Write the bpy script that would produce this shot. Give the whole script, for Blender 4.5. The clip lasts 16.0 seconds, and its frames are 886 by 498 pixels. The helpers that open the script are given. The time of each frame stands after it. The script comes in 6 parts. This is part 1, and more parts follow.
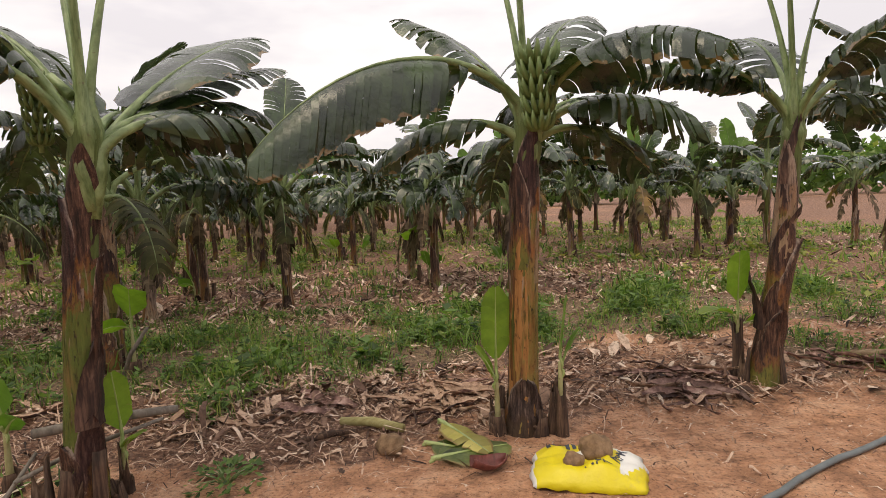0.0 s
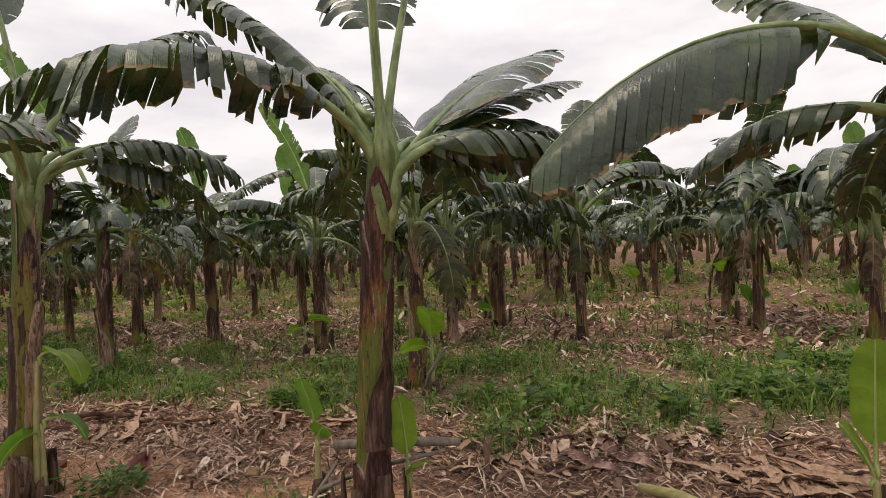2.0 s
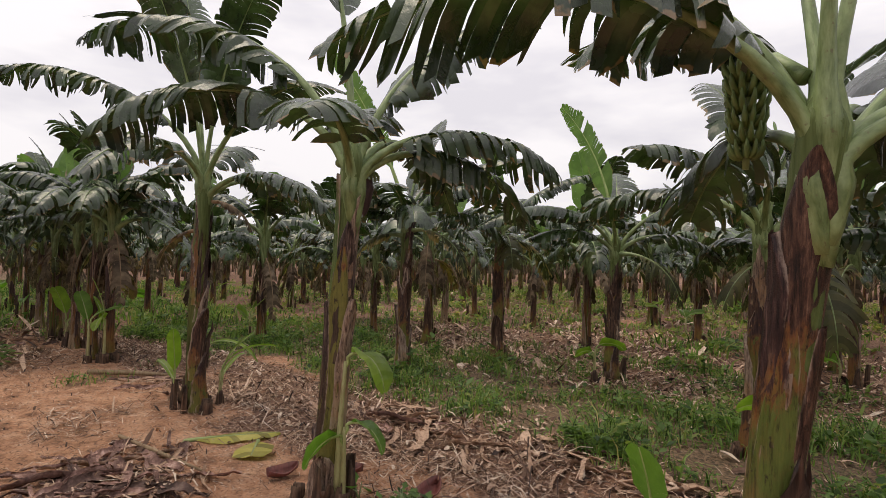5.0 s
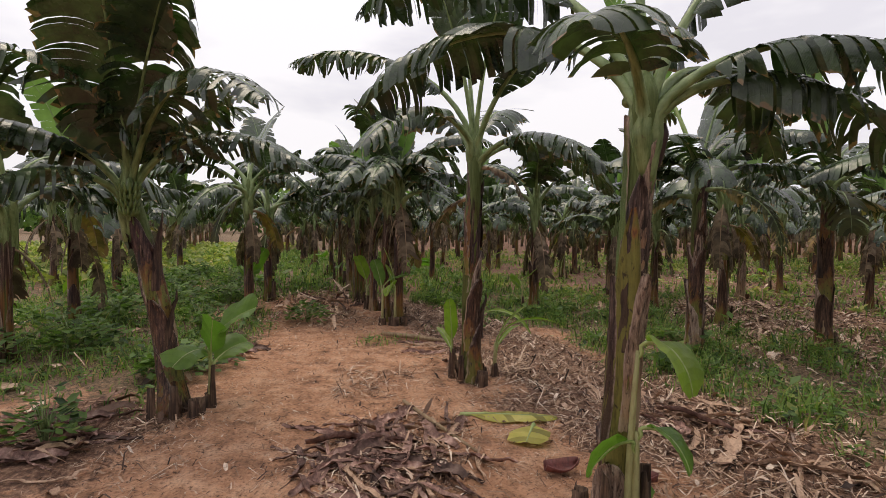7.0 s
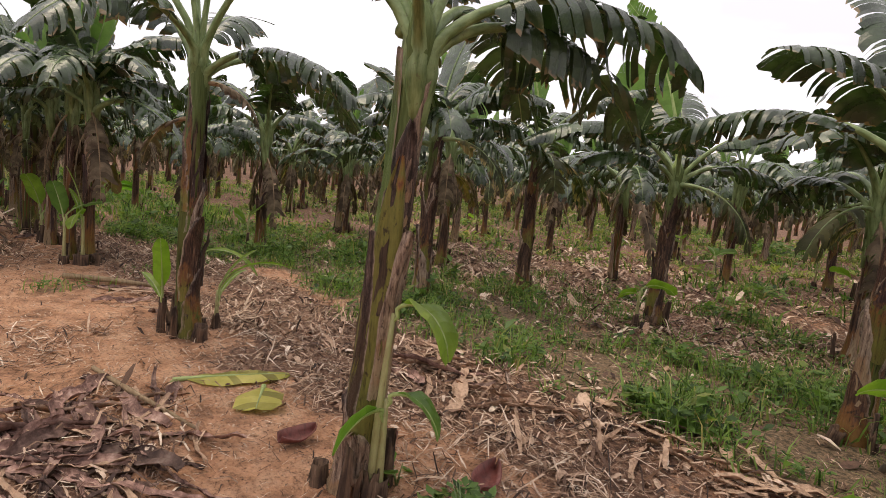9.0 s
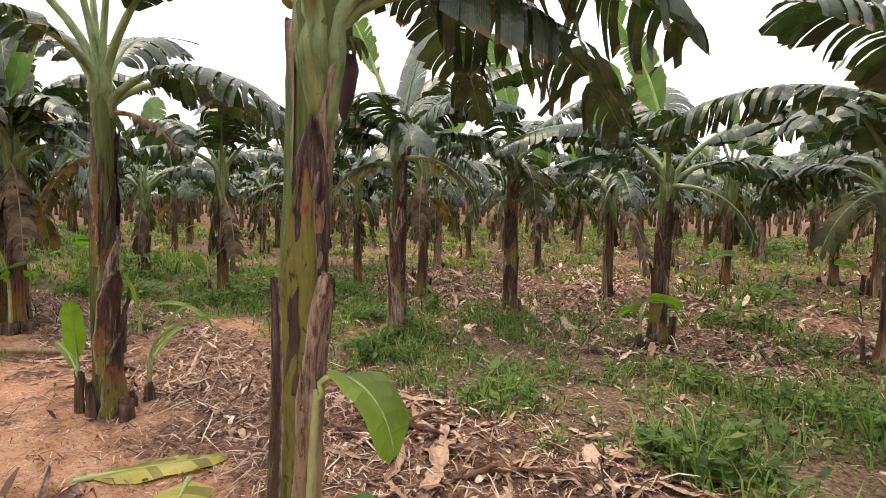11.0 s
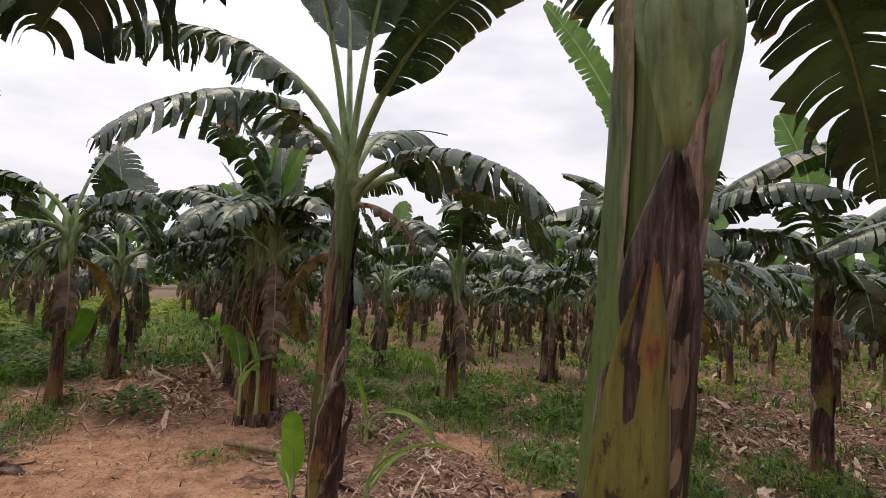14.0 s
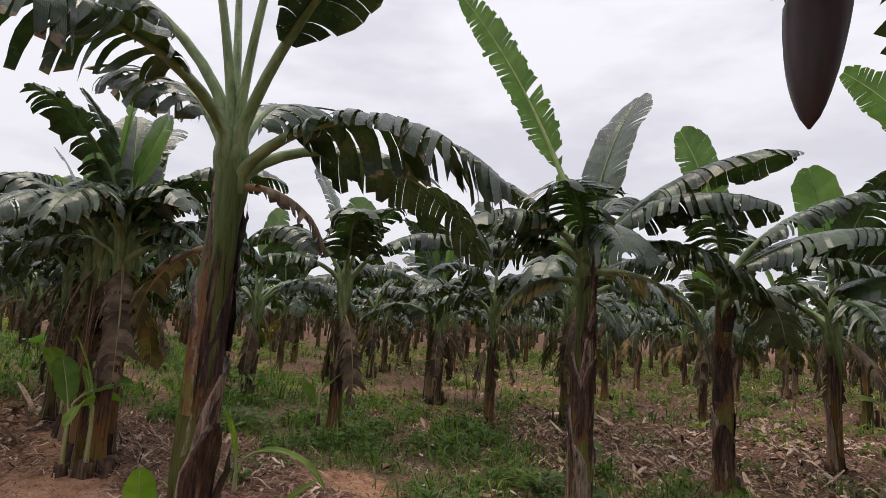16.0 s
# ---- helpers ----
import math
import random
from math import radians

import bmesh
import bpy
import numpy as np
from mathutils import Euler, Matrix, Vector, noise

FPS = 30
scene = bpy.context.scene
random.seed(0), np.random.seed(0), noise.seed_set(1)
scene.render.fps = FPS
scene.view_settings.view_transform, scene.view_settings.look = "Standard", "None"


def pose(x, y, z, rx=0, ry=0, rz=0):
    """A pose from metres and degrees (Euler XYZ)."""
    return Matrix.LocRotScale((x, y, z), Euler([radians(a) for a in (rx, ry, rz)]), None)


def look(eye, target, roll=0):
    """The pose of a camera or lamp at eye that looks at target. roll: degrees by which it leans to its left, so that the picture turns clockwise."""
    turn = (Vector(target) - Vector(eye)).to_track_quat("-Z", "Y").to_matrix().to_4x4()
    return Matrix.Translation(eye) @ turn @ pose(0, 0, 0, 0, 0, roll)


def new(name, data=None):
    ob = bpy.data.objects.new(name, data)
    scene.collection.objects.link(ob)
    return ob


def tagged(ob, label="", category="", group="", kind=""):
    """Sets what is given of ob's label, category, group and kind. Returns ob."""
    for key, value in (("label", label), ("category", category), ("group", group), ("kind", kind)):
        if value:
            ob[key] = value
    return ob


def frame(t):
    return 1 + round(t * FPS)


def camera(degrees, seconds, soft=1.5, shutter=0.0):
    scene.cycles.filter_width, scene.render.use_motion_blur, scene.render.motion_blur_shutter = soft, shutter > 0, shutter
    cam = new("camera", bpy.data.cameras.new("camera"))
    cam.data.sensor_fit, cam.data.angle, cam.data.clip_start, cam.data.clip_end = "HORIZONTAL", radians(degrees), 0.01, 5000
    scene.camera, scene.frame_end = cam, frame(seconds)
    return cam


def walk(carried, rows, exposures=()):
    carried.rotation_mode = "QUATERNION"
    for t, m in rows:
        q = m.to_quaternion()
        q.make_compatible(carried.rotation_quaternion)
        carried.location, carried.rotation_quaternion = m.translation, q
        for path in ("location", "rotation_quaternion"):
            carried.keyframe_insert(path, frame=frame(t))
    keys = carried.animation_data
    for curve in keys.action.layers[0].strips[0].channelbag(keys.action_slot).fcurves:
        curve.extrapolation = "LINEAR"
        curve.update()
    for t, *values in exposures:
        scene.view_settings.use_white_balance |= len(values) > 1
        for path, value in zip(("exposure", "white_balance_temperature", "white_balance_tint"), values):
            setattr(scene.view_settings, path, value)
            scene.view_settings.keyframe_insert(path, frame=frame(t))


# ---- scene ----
cam = camera(76.0, 16.0, soft=0.35)
ROWS = [
    (0.0, -1.175, 0.854, 1.509, 85.30, 2.65, -0.39),
    (0.5, -1.195, 1.001, 1.496, 86.71, 3.37, 2.19),
    (1.0, -1.178, 1.217, 1.488, 88.34, 4.19, 8.75),
    (1.5, -1.175, 1.315, 1.473, 89.46, 4.73, 18.60),
    (2.0, -1.269, 1.341, 1.467, 89.70, 2.96, 29.09),
    (2.5, -1.494, 1.451, 1.477, 88.85, 0.20, 35.61),
    (3.0, -1.655, 1.536, 1.487, 88.59, -0.57, 39.14),
    (3.2, -1.690, 1.537, 1.500, 88.81, -0.26, 40.62),
    (5.3, -2.220, 1.750, 1.485, 91.30, -2.09, 58.86),
    (5.5, -2.300, 1.751, 1.487, 91.09, -2.33, 61.12),
    (6.0, -2.439, 1.757, 1.477, 89.74, -2.54, 67.99),
    (6.5, -2.584, 1.833, 1.475, 88.88, -1.36, 76.06),
    (7.0, -2.696, 1.899, 1.462, 87.75, -0.62, 82.43),
    (7.5, -2.773, 1.902, 1.459, 86.93, -2.94, 81.83),
    (8.0, -2.977, 1.892, 1.470, 85.57, -7.94, 70.27),
    (8.5, -3.117, 1.895, 1.501, 81.82, -8.11, 59.02),
    (9.0, -3.162, 1.930, 1.502, 82.52, -5.93, 55.30),
    (9.2, -3.167, 1.966, 1.505, 83.04, -4.79, 53.71),
    (11.3, -3.702, 2.542, 1.472, 85.91, 0.20, 55.03),
    (11.5, -3.750, 2.578, 1.478, 88.00, 0.33, 58.06),
    (12.0, -3.873, 2.683, 1.526, 96.28, -1.17, 65.10),
    (12.5, -3.940, 2.722, 1.539, 99.47, -0.31, 67.54),
    (13.0, -4.087, 2.706, 1.518, 98.55, -2.48, 65.60),
    (13.5, -4.334, 2.681, 1.529, 96.62, -3.80, 65.99),
    (14.0, -4.546, 2.688, 1.502, 94.70, -3.39, 76.18),
    (14.5, -4.723, 2.712, 1.508, 95.51, -3.37, 76.37),
    (15.0, -4.898, 2.664, 1.465, 95.98, -3.10, 74.96),
    (15.5, -5.129, 2.615, 1.473, 96.59, -3.16, 71.04),
    (16.0, -5.279, 2.651, 1.456, 97.36, -3.45, 63.01),
]
walk(cam, [(t, pose(x, y, z, rx, ry, rz)) for t, x, y, z, rx, ry, rz in ROWS],
     exposures=[(0, 0.0, 8050, 11), (3, -0.1, 7800, 11), (5.5, -0.1, 7650, 11), (7.5, -0.08, 7550, 11), (8.5, 0.02, 7850, 11), (9, 0.22, 7800, 11), (11.5, 0.74, 7750, 11),
                (12, 0.75, 7600, 11), (12.5, 0.57, 7450, 11), (13, 0.18, 7400, 11), (13.5, -0.08, 7400, 11), (14, -0.08, 7400, 11), (15.5, -0.22, 7200, 11), (16, -0.26, 7200, 11)])

# ---------- light ----------
world = bpy.data.worlds.new("overcast_sky")
scene.world = world
world.use_nodes = True
wn, wl = world.node_tree.nodes, world.node_tree.links
wn.clear()
sky = wn.new("ShaderNodeTexSky")
sky.sky_type = "NISHITA"
sky.sun_disc = False
sky.sun_elevation, sky.sun_rotation = radians(62), radians(200)
sky_low = wn.new("ShaderNodeMix")
sky_low.data_type, sky_low.blend_type = "RGBA", "MULTIPLY"
sky_low.inputs[0].default_value = 1.0
wl.new(sky.outputs[0], sky_low.inputs[6])
sky_low.inputs[7].default_value = (0.12, 0.12, 0.12, 1)
wco = wn.new("ShaderNodeTexCoord")
wmap = wn.new("ShaderNodeMapping")
wmap.inputs["Scale"].default_value = (1.0, 1.0, 3.2)
wl.new(wco.outputs["Generated"], wmap.inputs["Vector"])
cloud = wn.new("ShaderNodeTexNoise")
cloud.inputs["Scale"].default_value, cloud.inputs["Detail"].default_value, cloud.inputs["Roughness"].default_value = 2.1, 5.0, 0.55
wl.new(wmap.outputs[0], cloud.inputs["Vector"])
cramp = wn.new("ShaderNodeValToRGB")
cramp.color_ramp.elements[0].position, cramp.color_ramp.elements[0].color = 0.38, (0.8, 0.84, 1.02, 1)
cramp.color_ramp.elements[1].position, cramp.color_ramp.elements[1].color = 0.54, (1.0, 1.05, 1.22, 1)
wl.new(cloud.outputs["Fac"], cramp.inputs[0])
sky_mix = wn.new("ShaderNodeMix")
sky_mix.data_type = "RGBA"
sky_mix.inputs[0].default_value = 0.93
wl.new(sky_low.outputs[2], sky_mix.inputs[6])
wl.new(cramp.outputs[0], sky_mix.inputs[7])
bg = wn.new("ShaderNodeBackground")
wl.new(sky_mix.outputs[2], bg.inputs["Color"])
# an overcast sky is brighter overhead than at the horizon
wsep = wn.new("ShaderNodeSeparateXYZ")
wl.new(wco.outputs["Generated"], wsep.inputs[0])
wgrad = wn.new("ShaderNodeMapRange")
wgrad.inputs["From Min"].default_value, wgrad.inputs["From Max"].default_value = 0.0, 1.0
wgrad.inputs["To Min"].default_value, wgrad.inputs["To Max"].default_value = 0.95, 1.3
wl.new(wsep.outputs["Z"], wgrad.inputs["Value"])
wl.new(wgrad.outputs[0], bg.inputs["Strength"])
wout = wn.new("ShaderNodeOutputWorld")
wl.new(bg.outputs[0], wout.inputs[0])

sun = new("sun", bpy.data.lights.new("sun", "SUN"))
sun.data.energy, sun.data.angle, sun.data.color = 1.5, radians(32), (1.0, 0.94, 0.83)
sun.matrix_world = look((0, 0, 20), (6, 4, 0))


# ---------- materials ----------
def material(name, rough=0.8):
    m = bpy.data.materials.new(name)
    m.use_nodes = True
    b = m.node_tree.nodes["Principled BSDF"]
    b.inputs["Roughness"].default_value = rough
    return m, m.node_tree.nodes, m.node_tree.links, b


def tex_noise(n, l, vec, scale, detail=4.0, rough=0.6):
    t = n.new("ShaderNodeTexNoise")
    t.inputs["Scale"].default_value, t.inputs["Detail"].default_value, t.inputs["Roughness"].default_value = scale, detail, rough
    if vec is not None:
        l.new(vec, t.inputs["Vector"])
    return t.outputs["Fac"]


def ramp(n, l, fac, *stops):
    r = n.new("ShaderNodeValToRGB")
    e = r.color_ramp.elements
    while len(e) < len(stops):
        e.new(0.5)
    for k, (p, c) in enumerate(stops):
        e[k].position, e[k].color = p, (*c, 1)
    l.new(fac, r.inputs[0])
    return r.outputs[0]


def mix(n, l, fac, a, b, mode="MIX"):
    m = n.new("ShaderNodeMix")
    m.data_type, m.blend_type = "RGBA", mode
    for sock, v in ((m.inputs[0], fac), (m.inputs[6], a), (m.inputs[7], b)):
        if isinstance(v, (int, float)):
            sock.default_value = v
        elif isinstance(v, tuple):
            sock.default_value = (*v, 1)
        else:
            l.new(v, sock)
    return m.outputs[2]


def mathn(n, l, op, a, b=None):
    m = n.new("ShaderNodeMath")
    m.operation = op
    for sock, v in ((m.inputs[0], a), (m.inputs[1], b)):
        if v is None:
            continue
        if isinstance(v, (int, float)):
            sock.default_value = v
        else:
            l.new(v, sock)
    return m.outputs[0]


def coords(n, l, scale=(1, 1, 1), which="Object"):
    c, m = n.new("ShaderNodeTexCoord"), n.new("ShaderNodeMapping")
    m.inputs["Scale"].default_value = scale
    l.new(c.outputs[which], m.inputs["Vector"])
    return m.outputs[0]


def bump(n, l, b, height, strength, dist):
    p = n.new("ShaderNodeBump")
    p.inputs["Strength"].default_value, p.inputs["Distance"].default_value = strength, dist
    l.new(height, p.inputs["Height"])
    l.new(p.outputs[0], b.inputs["Normal"])


def attribute(n, name):
    a = n.new("ShaderNodeAttribute")
    a.attribute_name = name
    return a.outputs["Fac"]


def island(n):
    return n.new("ShaderNodeNewGeometry").outputs["Random Per Island"]


def leaf_material(name, dark, light, dry, rough, through_light, edge_dry=0.75, spec=0.5, vary=0.95, bloom=0.0):
    """Leaf blade: veins run across from the midrib ('across' 0..1, 'along' in metres)."""
    m, n, l, b = material(name, rough)
    vec = coords(n, l, (1, 1, 1))
    big = tex_noise(n, l, vec, 3.2, 5, 0.65)
    rnd = n.new("ShaderNodeObjectInfo").outputs["Random"]
    col = mix(n, l, ramp(n, l, big, (0.4, (0, 0, 0)), (0.68, (1, 1, 1))), dark, light)
    isl = island(n)
    shade = mathn(n, l, "MULTIPLY_ADD", isl, vary)
    shade.node.inputs[2].default_value = 1 - vary / 2
    grey = n.new("ShaderNodeCombineColor")
    for k in range(3):
        l.new(shade, grey.inputs[k])
    col = mix(n, l, 1.0, col, grey.outputs[0], "MULTIPLY")
    along = attribute(n, "along")
    wave = mathn(n, l, "SINE", mathn(n, l, "MULTIPLY", along, 760.0))
    vein = mathn(n, l, "MULTIPLY_ADD", wave, 0.5)
    vein.node.inputs[2].default_value = 0.5
    across = attribute(n, "across")
    ragged = mathn(n, l, "ADD", across, mathn(n, l, "MULTIPLY", mathn(n, l, "SUBTRACT", tex_noise(n, l, vec, 9.0, 3), 0.5), 0.55))
    edge = ramp(n, l, ragged, (edge_dry, (0, 0, 0)), (min(1.0, edge_dry + 0.16), (1, 1, 1)))
    spread = mathn(n, l, "MULTIPLY", edge, mathn(n, l, "GREATER_THAN", rnd, 0.35))
    col = mix(n, l, spread, col, dry)
    l.new(col, b.inputs["Base Color"])
    b.inputs["Specular IOR Level"].default_value = spec
    b.inputs["Sheen Weight"].default_value, b.inputs["Sheen Roughness"].default_value = bloom, 0.45
    b.inputs["Sheen Tint"].default_value = (0.8, 0.9, 0.85, 1)
    crease = mathn(n, l, "ADD", mathn(n, l, "MULTIPLY", vein, 0.035), tex_noise(n, l, vec, 14.0, 4, 0.6))
    bump(n, l, b, crease, 0.32, 0.02)
    l.new(ramp(n, l, tex_noise(n, l, vec, 5.0, 3), (0.3, (rough * 0.75,) * 3), (0.7, (min(1.0, rough * 1.25),) * 3)), b.inputs["Roughness"])
    tr = n.new("ShaderNodeBsdfTranslucent")
    bright = mix(n, l, 1.0, col, (1.5, 2.2, 0.65), "MULTIPLY")
    l.new(bright, tr.inputs["Color"])
    ms = n.new("ShaderNodeMixShader")
    ms.inputs[0].default_value = through_light
    l.new(b.outputs[0], ms.inputs[1])
    l.new(tr.outputs[0], ms.inputs[2])
    l.new(ms.outputs[0], n["Material Output"].inputs[0])
    return m


LEAF = leaf_material("banana_leaf", (0.011, 0.023, 0.007), (0.054, 0.088, 0.034), (0.2, 0.13, 0.06), 0.26, 0.1, 0.97, 0.68, 0.6, 0.05)
LEAF_OLD = leaf_material("old_leaf", (0.04, 0.046, 0.018), (0.085, 0.075, 0.03), (0.28, 0.2, 0.1), 0.6, 0.25, 0.62, 0.3)
LEAF_YOUNG = leaf_material("young_leaf", (0.13, 0.2, 0.035), (0.24, 0.32, 0.065), (0.3, 0.25, 0.1), 0.4, 0.4, 1.0, 0.4, 0.2)
LEAF_GOLD = leaf_material("gold_leaf", (0.1, 0.08, 0.03), (0.24, 0.14, 0.055), (0.2, 0.11, 0.06), 0.6, 0.2, 0.5, 0.3)
LEAF_DEAD = leaf_material("dead_leaf", (0.07, 0.048, 0.034), (0.24, 0.18, 0.13), (0.1, 0.065, 0.045), 0.85, 0.1, 0.7, 0.2)
LEAF_PALE = leaf_material("pale_leaf", (0.085, 0.14, 0.045), (0.15, 0.215, 0.08), (0.2, 0.16, 0.07), 0.4, 0.35, 0.97, 0.45, 0.3)


def rib_material(name, a, c, rough=0.45):
    m, n, l, b = material(name, rough)
    vec = coords(n, l)
    streak = tex_noise(n, l, coords(n, l, (9, 48, 9)), 1.0, 4, 0.6)
    col = mix(n, l, ramp(n, l, streak, (0.34, (0, 0, 0)), (0.64, (1, 1, 1))), a, c)
    col = mix(n, l, ramp(n, l, streak, (0.26, (0.7, 0.7, 0.7)), (0.36, (0, 0, 0))), col, (0.05, 0.05, 0.02))
    speck = ramp(n, l, tex_noise(n, l, vec, 40.0, 4, 0.7), (0.6, (0, 0, 0)), (0.7, (1, 1, 1)))
    col = mix(n, l, mathn(n, l, "MULTIPLY", speck, 0.6), col, (0.12, 0.08, 0.04))
    l.new(col, b.inputs["Base Color"])
    bump(n, l, b, mathn(n, l, "ADD", streak, mathn(n, l, "MULTIPLY", tex_noise(n, l, vec, 90.0, 3), 0.4)), 0.35, 0.006)
    return m


RIB = rib_material("petiole", (0.09, 0.14, 0.04), (0.26, 0.34, 0.15))
RIB_YOUNG = rib_material("young_petiole", (0.22, 0.31, 0.08), (0.4, 0.48, 0.2))
RIB_DEAD = rib_material("dead_petiole", (0.22, 0.14, 0.08), (0.36, 0.26, 0.16), 0.85)


def trunk_material():
    """Green sheaths above, dry red-brown and purple ones below; long fibres run up the stem."""
    m, n, l, b = material("pseudostem", 0.5)
    vec = coords(n, l, (14, 14, 0.9))
    fine = coords(n, l, (60, 60, 2.5))
    broad = tex_noise(n, l, vec, 1.0, 4)
    fibre = tex_noise(n, l, fine, 1.0, 5, 0.65)
    blot = tex_noise(n, l, coords(n, l, (16, 16, 2.2)), 1.0, 5, 0.65)
    along = attribute(n, "along")
    rnd = n.new("ShaderNodeObjectInfo").outputs["Random"]
    green = ramp(n, l, mathn(n, l, "ADD", mathn(n, l, "MULTIPLY", broad, 0.65), mathn(n, l, "MULTIPLY", fibre, 0.35)), (0.3, (0.07, 0.105, 0.028)), (0.45, (0.125, 0.18, 0.055)), (0.62, (0.19, 0.26, 0.095)), (0.75, (0.15, 0.16, 0.06)))
    warm = ramp(n, l, broad, (0.3, (0.03, 0.014, 0.009)), (0.42, (0.12, 0.045, 0.02)), (0.5, (0.27, 0.12, 0.04)), (0.58, (0.2, 0.18, 0.045)), (0.7, (0.07, 0.085, 0.02)))
    purple = ramp(n, l, fibre, (0.32, (0.02, 0.01, 0.009)), (0.52, (0.1, 0.05, 0.038)), (0.72, (0.36, 0.25, 0.2)))
    dark = ramp(n, l, fibre, (0.3, (0.018, 0.011, 0.008)), (0.7, (0.11, 0.065, 0.045)))
    h = mathn(n, l, "ADD", along, mathn(n, l, "MULTIPLY", mathn(n, l, "SUBTRACT", blot, 0.5), 0.75))
    dry_band = ramp(n, l, h, (0.46, (0, 0, 0)), (0.54, (1, 1, 1)))
    top_band = ramp(n, l, h, (0.7, (0, 0, 0)), (0.82, (1, 1, 1)))
    low_band = ramp(n, l, h, (0.07, (1, 1, 1)), (0.17, (0, 0, 0)))
    col = mix(n, l, dry_band, warm, purple)
    col = mix(n, l, mathn(n, l, "GREATER_THAN", mathn(n, l, "ADD", broad, mathn(n, l, "MULTIPLY", rnd, 0.22)), 0.66), col, (0.13, 0.15, 0.035))
    col = mix(n, l, top_band, col, green)
    col = mix(n, l, low_band, col, dark)
    lines = ramp(n, l, fibre, (0.36, (0.22, 0.2, 0.2)), (0.47, (0.85, 0.85, 0.85)), (0.66, (1.25, 1.25, 1.25)))
    waxy = mathn(n, l, "SUBTRACT", 1.0, mathn(n, l, "MULTIPLY", top_band, 0.8))
    col = mix(n, l, waxy, col, lines, "MULTIPLY")
    l.new(mix(n, l, 1.0, col, (0.76, 0.74, 0.72), "MULTIPLY"), b.inputs["Base Color"])
    b.inputs["Specular IOR Level"].default_value = 0.3
    l.new(ramp(n, l, fibre, (0.3, (0.8, 0.8, 0.8)), (0.7, (0.5, 0.5, 0.5))), b.inputs["Roughness"])
    bump(n, l, b, mathn(n, l, "ADD", fibre, broad), 0.6, 0.012)
    return m


TRUNK = trunk_material()


def husk_material(name, stops, rough=0.75):
    m, n, l, b = material(name, rough)
    fibre = tex_noise(n, l, coords(n, l, (45, 45, 3)), 1.0, 5, 0.65)
    blot = tex_noise(n, l, coords(n, l, (6, 6, 4)), 1.0, 4)
    fac = mathn(n, l, "ADD", mathn(n, l, "MULTIPLY", fibre, 0.6), mathn(n, l, "MULTIPLY", blot, 0.4))
    l.new(ramp(n, l, fac, *stops), b.inputs["Base Color"])
    bump(n, l, b, fibre, 0.6, 0.008)
    return m


def wrap_material(name, live_stops, dying_stops, rust_tone, turn=0.0):
    """A clasping sheath: olive to rust below, dying to dark purple towards its tip, with a pale dry lip."""
    m, n, l, b = material(name, 0.42)
    fibre = tex_noise(n, l, coords(n, l, (58, 58, 5.0)), 1.0, 6, 0.72)
    broad = tex_noise(n, l, coords(n, l, (12, 12, 4.5)), 1.0, 5, 0.65)
    spots = tex_noise(n, l, coords(n, l, (30, 30, 17)), 1.0, 4, 0.65)
    rnd = n.new("ShaderNodeObjectInfo").outputs["Random"]
    along, across = attribute(n, "along"), attribute(n, "across")
    live = ramp(n, l, mathn(n, l, "ADD", mathn(n, l, "MULTIPLY", broad, 0.55), mathn(n, l, "MULTIPLY", rnd, 0.45)), *live_stops)
    dying = ramp(n, l, fibre, *dying_stops)
    h = mathn(n, l, "ADD", along, mathn(n, l, "MULTIPLY", mathn(n, l, "SUBTRACT", broad, 0.5), 1.1))
    h = mathn(n, l, "ADD", h, mathn(n, l, "MULTIPLY", mathn(n, l, "SUBTRACT", rnd, 0.5), 0.35))
    h = mathn(n, l, "ADD", h, turn)
    rust = mix(n, l, ramp(n, l, h, (0.2, (0, 0, 0)), (0.36, (1, 1, 1))), live, rust_tone)
    col = mix(n, l, ramp(n, l, h, (0.34, (0, 0, 0)), (0.46, (1, 1, 1))), rust, dying)
    speck = ramp(n, l, spots, (0.6, (0, 0, 0)), (0.68, (0.85, 0.85, 0.85)))
    col = mix(n, l, speck, col, (0.022, 0.013, 0.01))
    lip = mathn(n, l, "ADD", across, mathn(n, l, "MULTIPLY", mathn(n, l, "SUBTRACT", spots, 0.5), 0.5))
    pale = mix(n, l, fibre, (0.2, 0.13, 0.1), (0.58, 0.47, 0.38))
    col = mix(n, l, ramp(n, l, lip, (0.86, (0, 0, 0)), (0.98, (0.7, 0.7, 0.7))), col, pale)
    lines = ramp(n, l, fibre, (0.34, (0.3, 0.28, 0.28)), (0.46, (0.9, 0.9, 0.9)), (0.68, (1.2, 1.2, 1.2)))
    col = mix(n, l, 1.0, col, lines, "MULTIPLY")
    l.new(col, b.inputs["Base Color"])
    b.inputs["Specular IOR Level"].default_value = 0.35
    bump(n, l, b, mathn(n, l, "ADD", fibre, mathn(n, l, "MULTIPLY", broad, 0.8)), 0.6, 0.012)
    return m


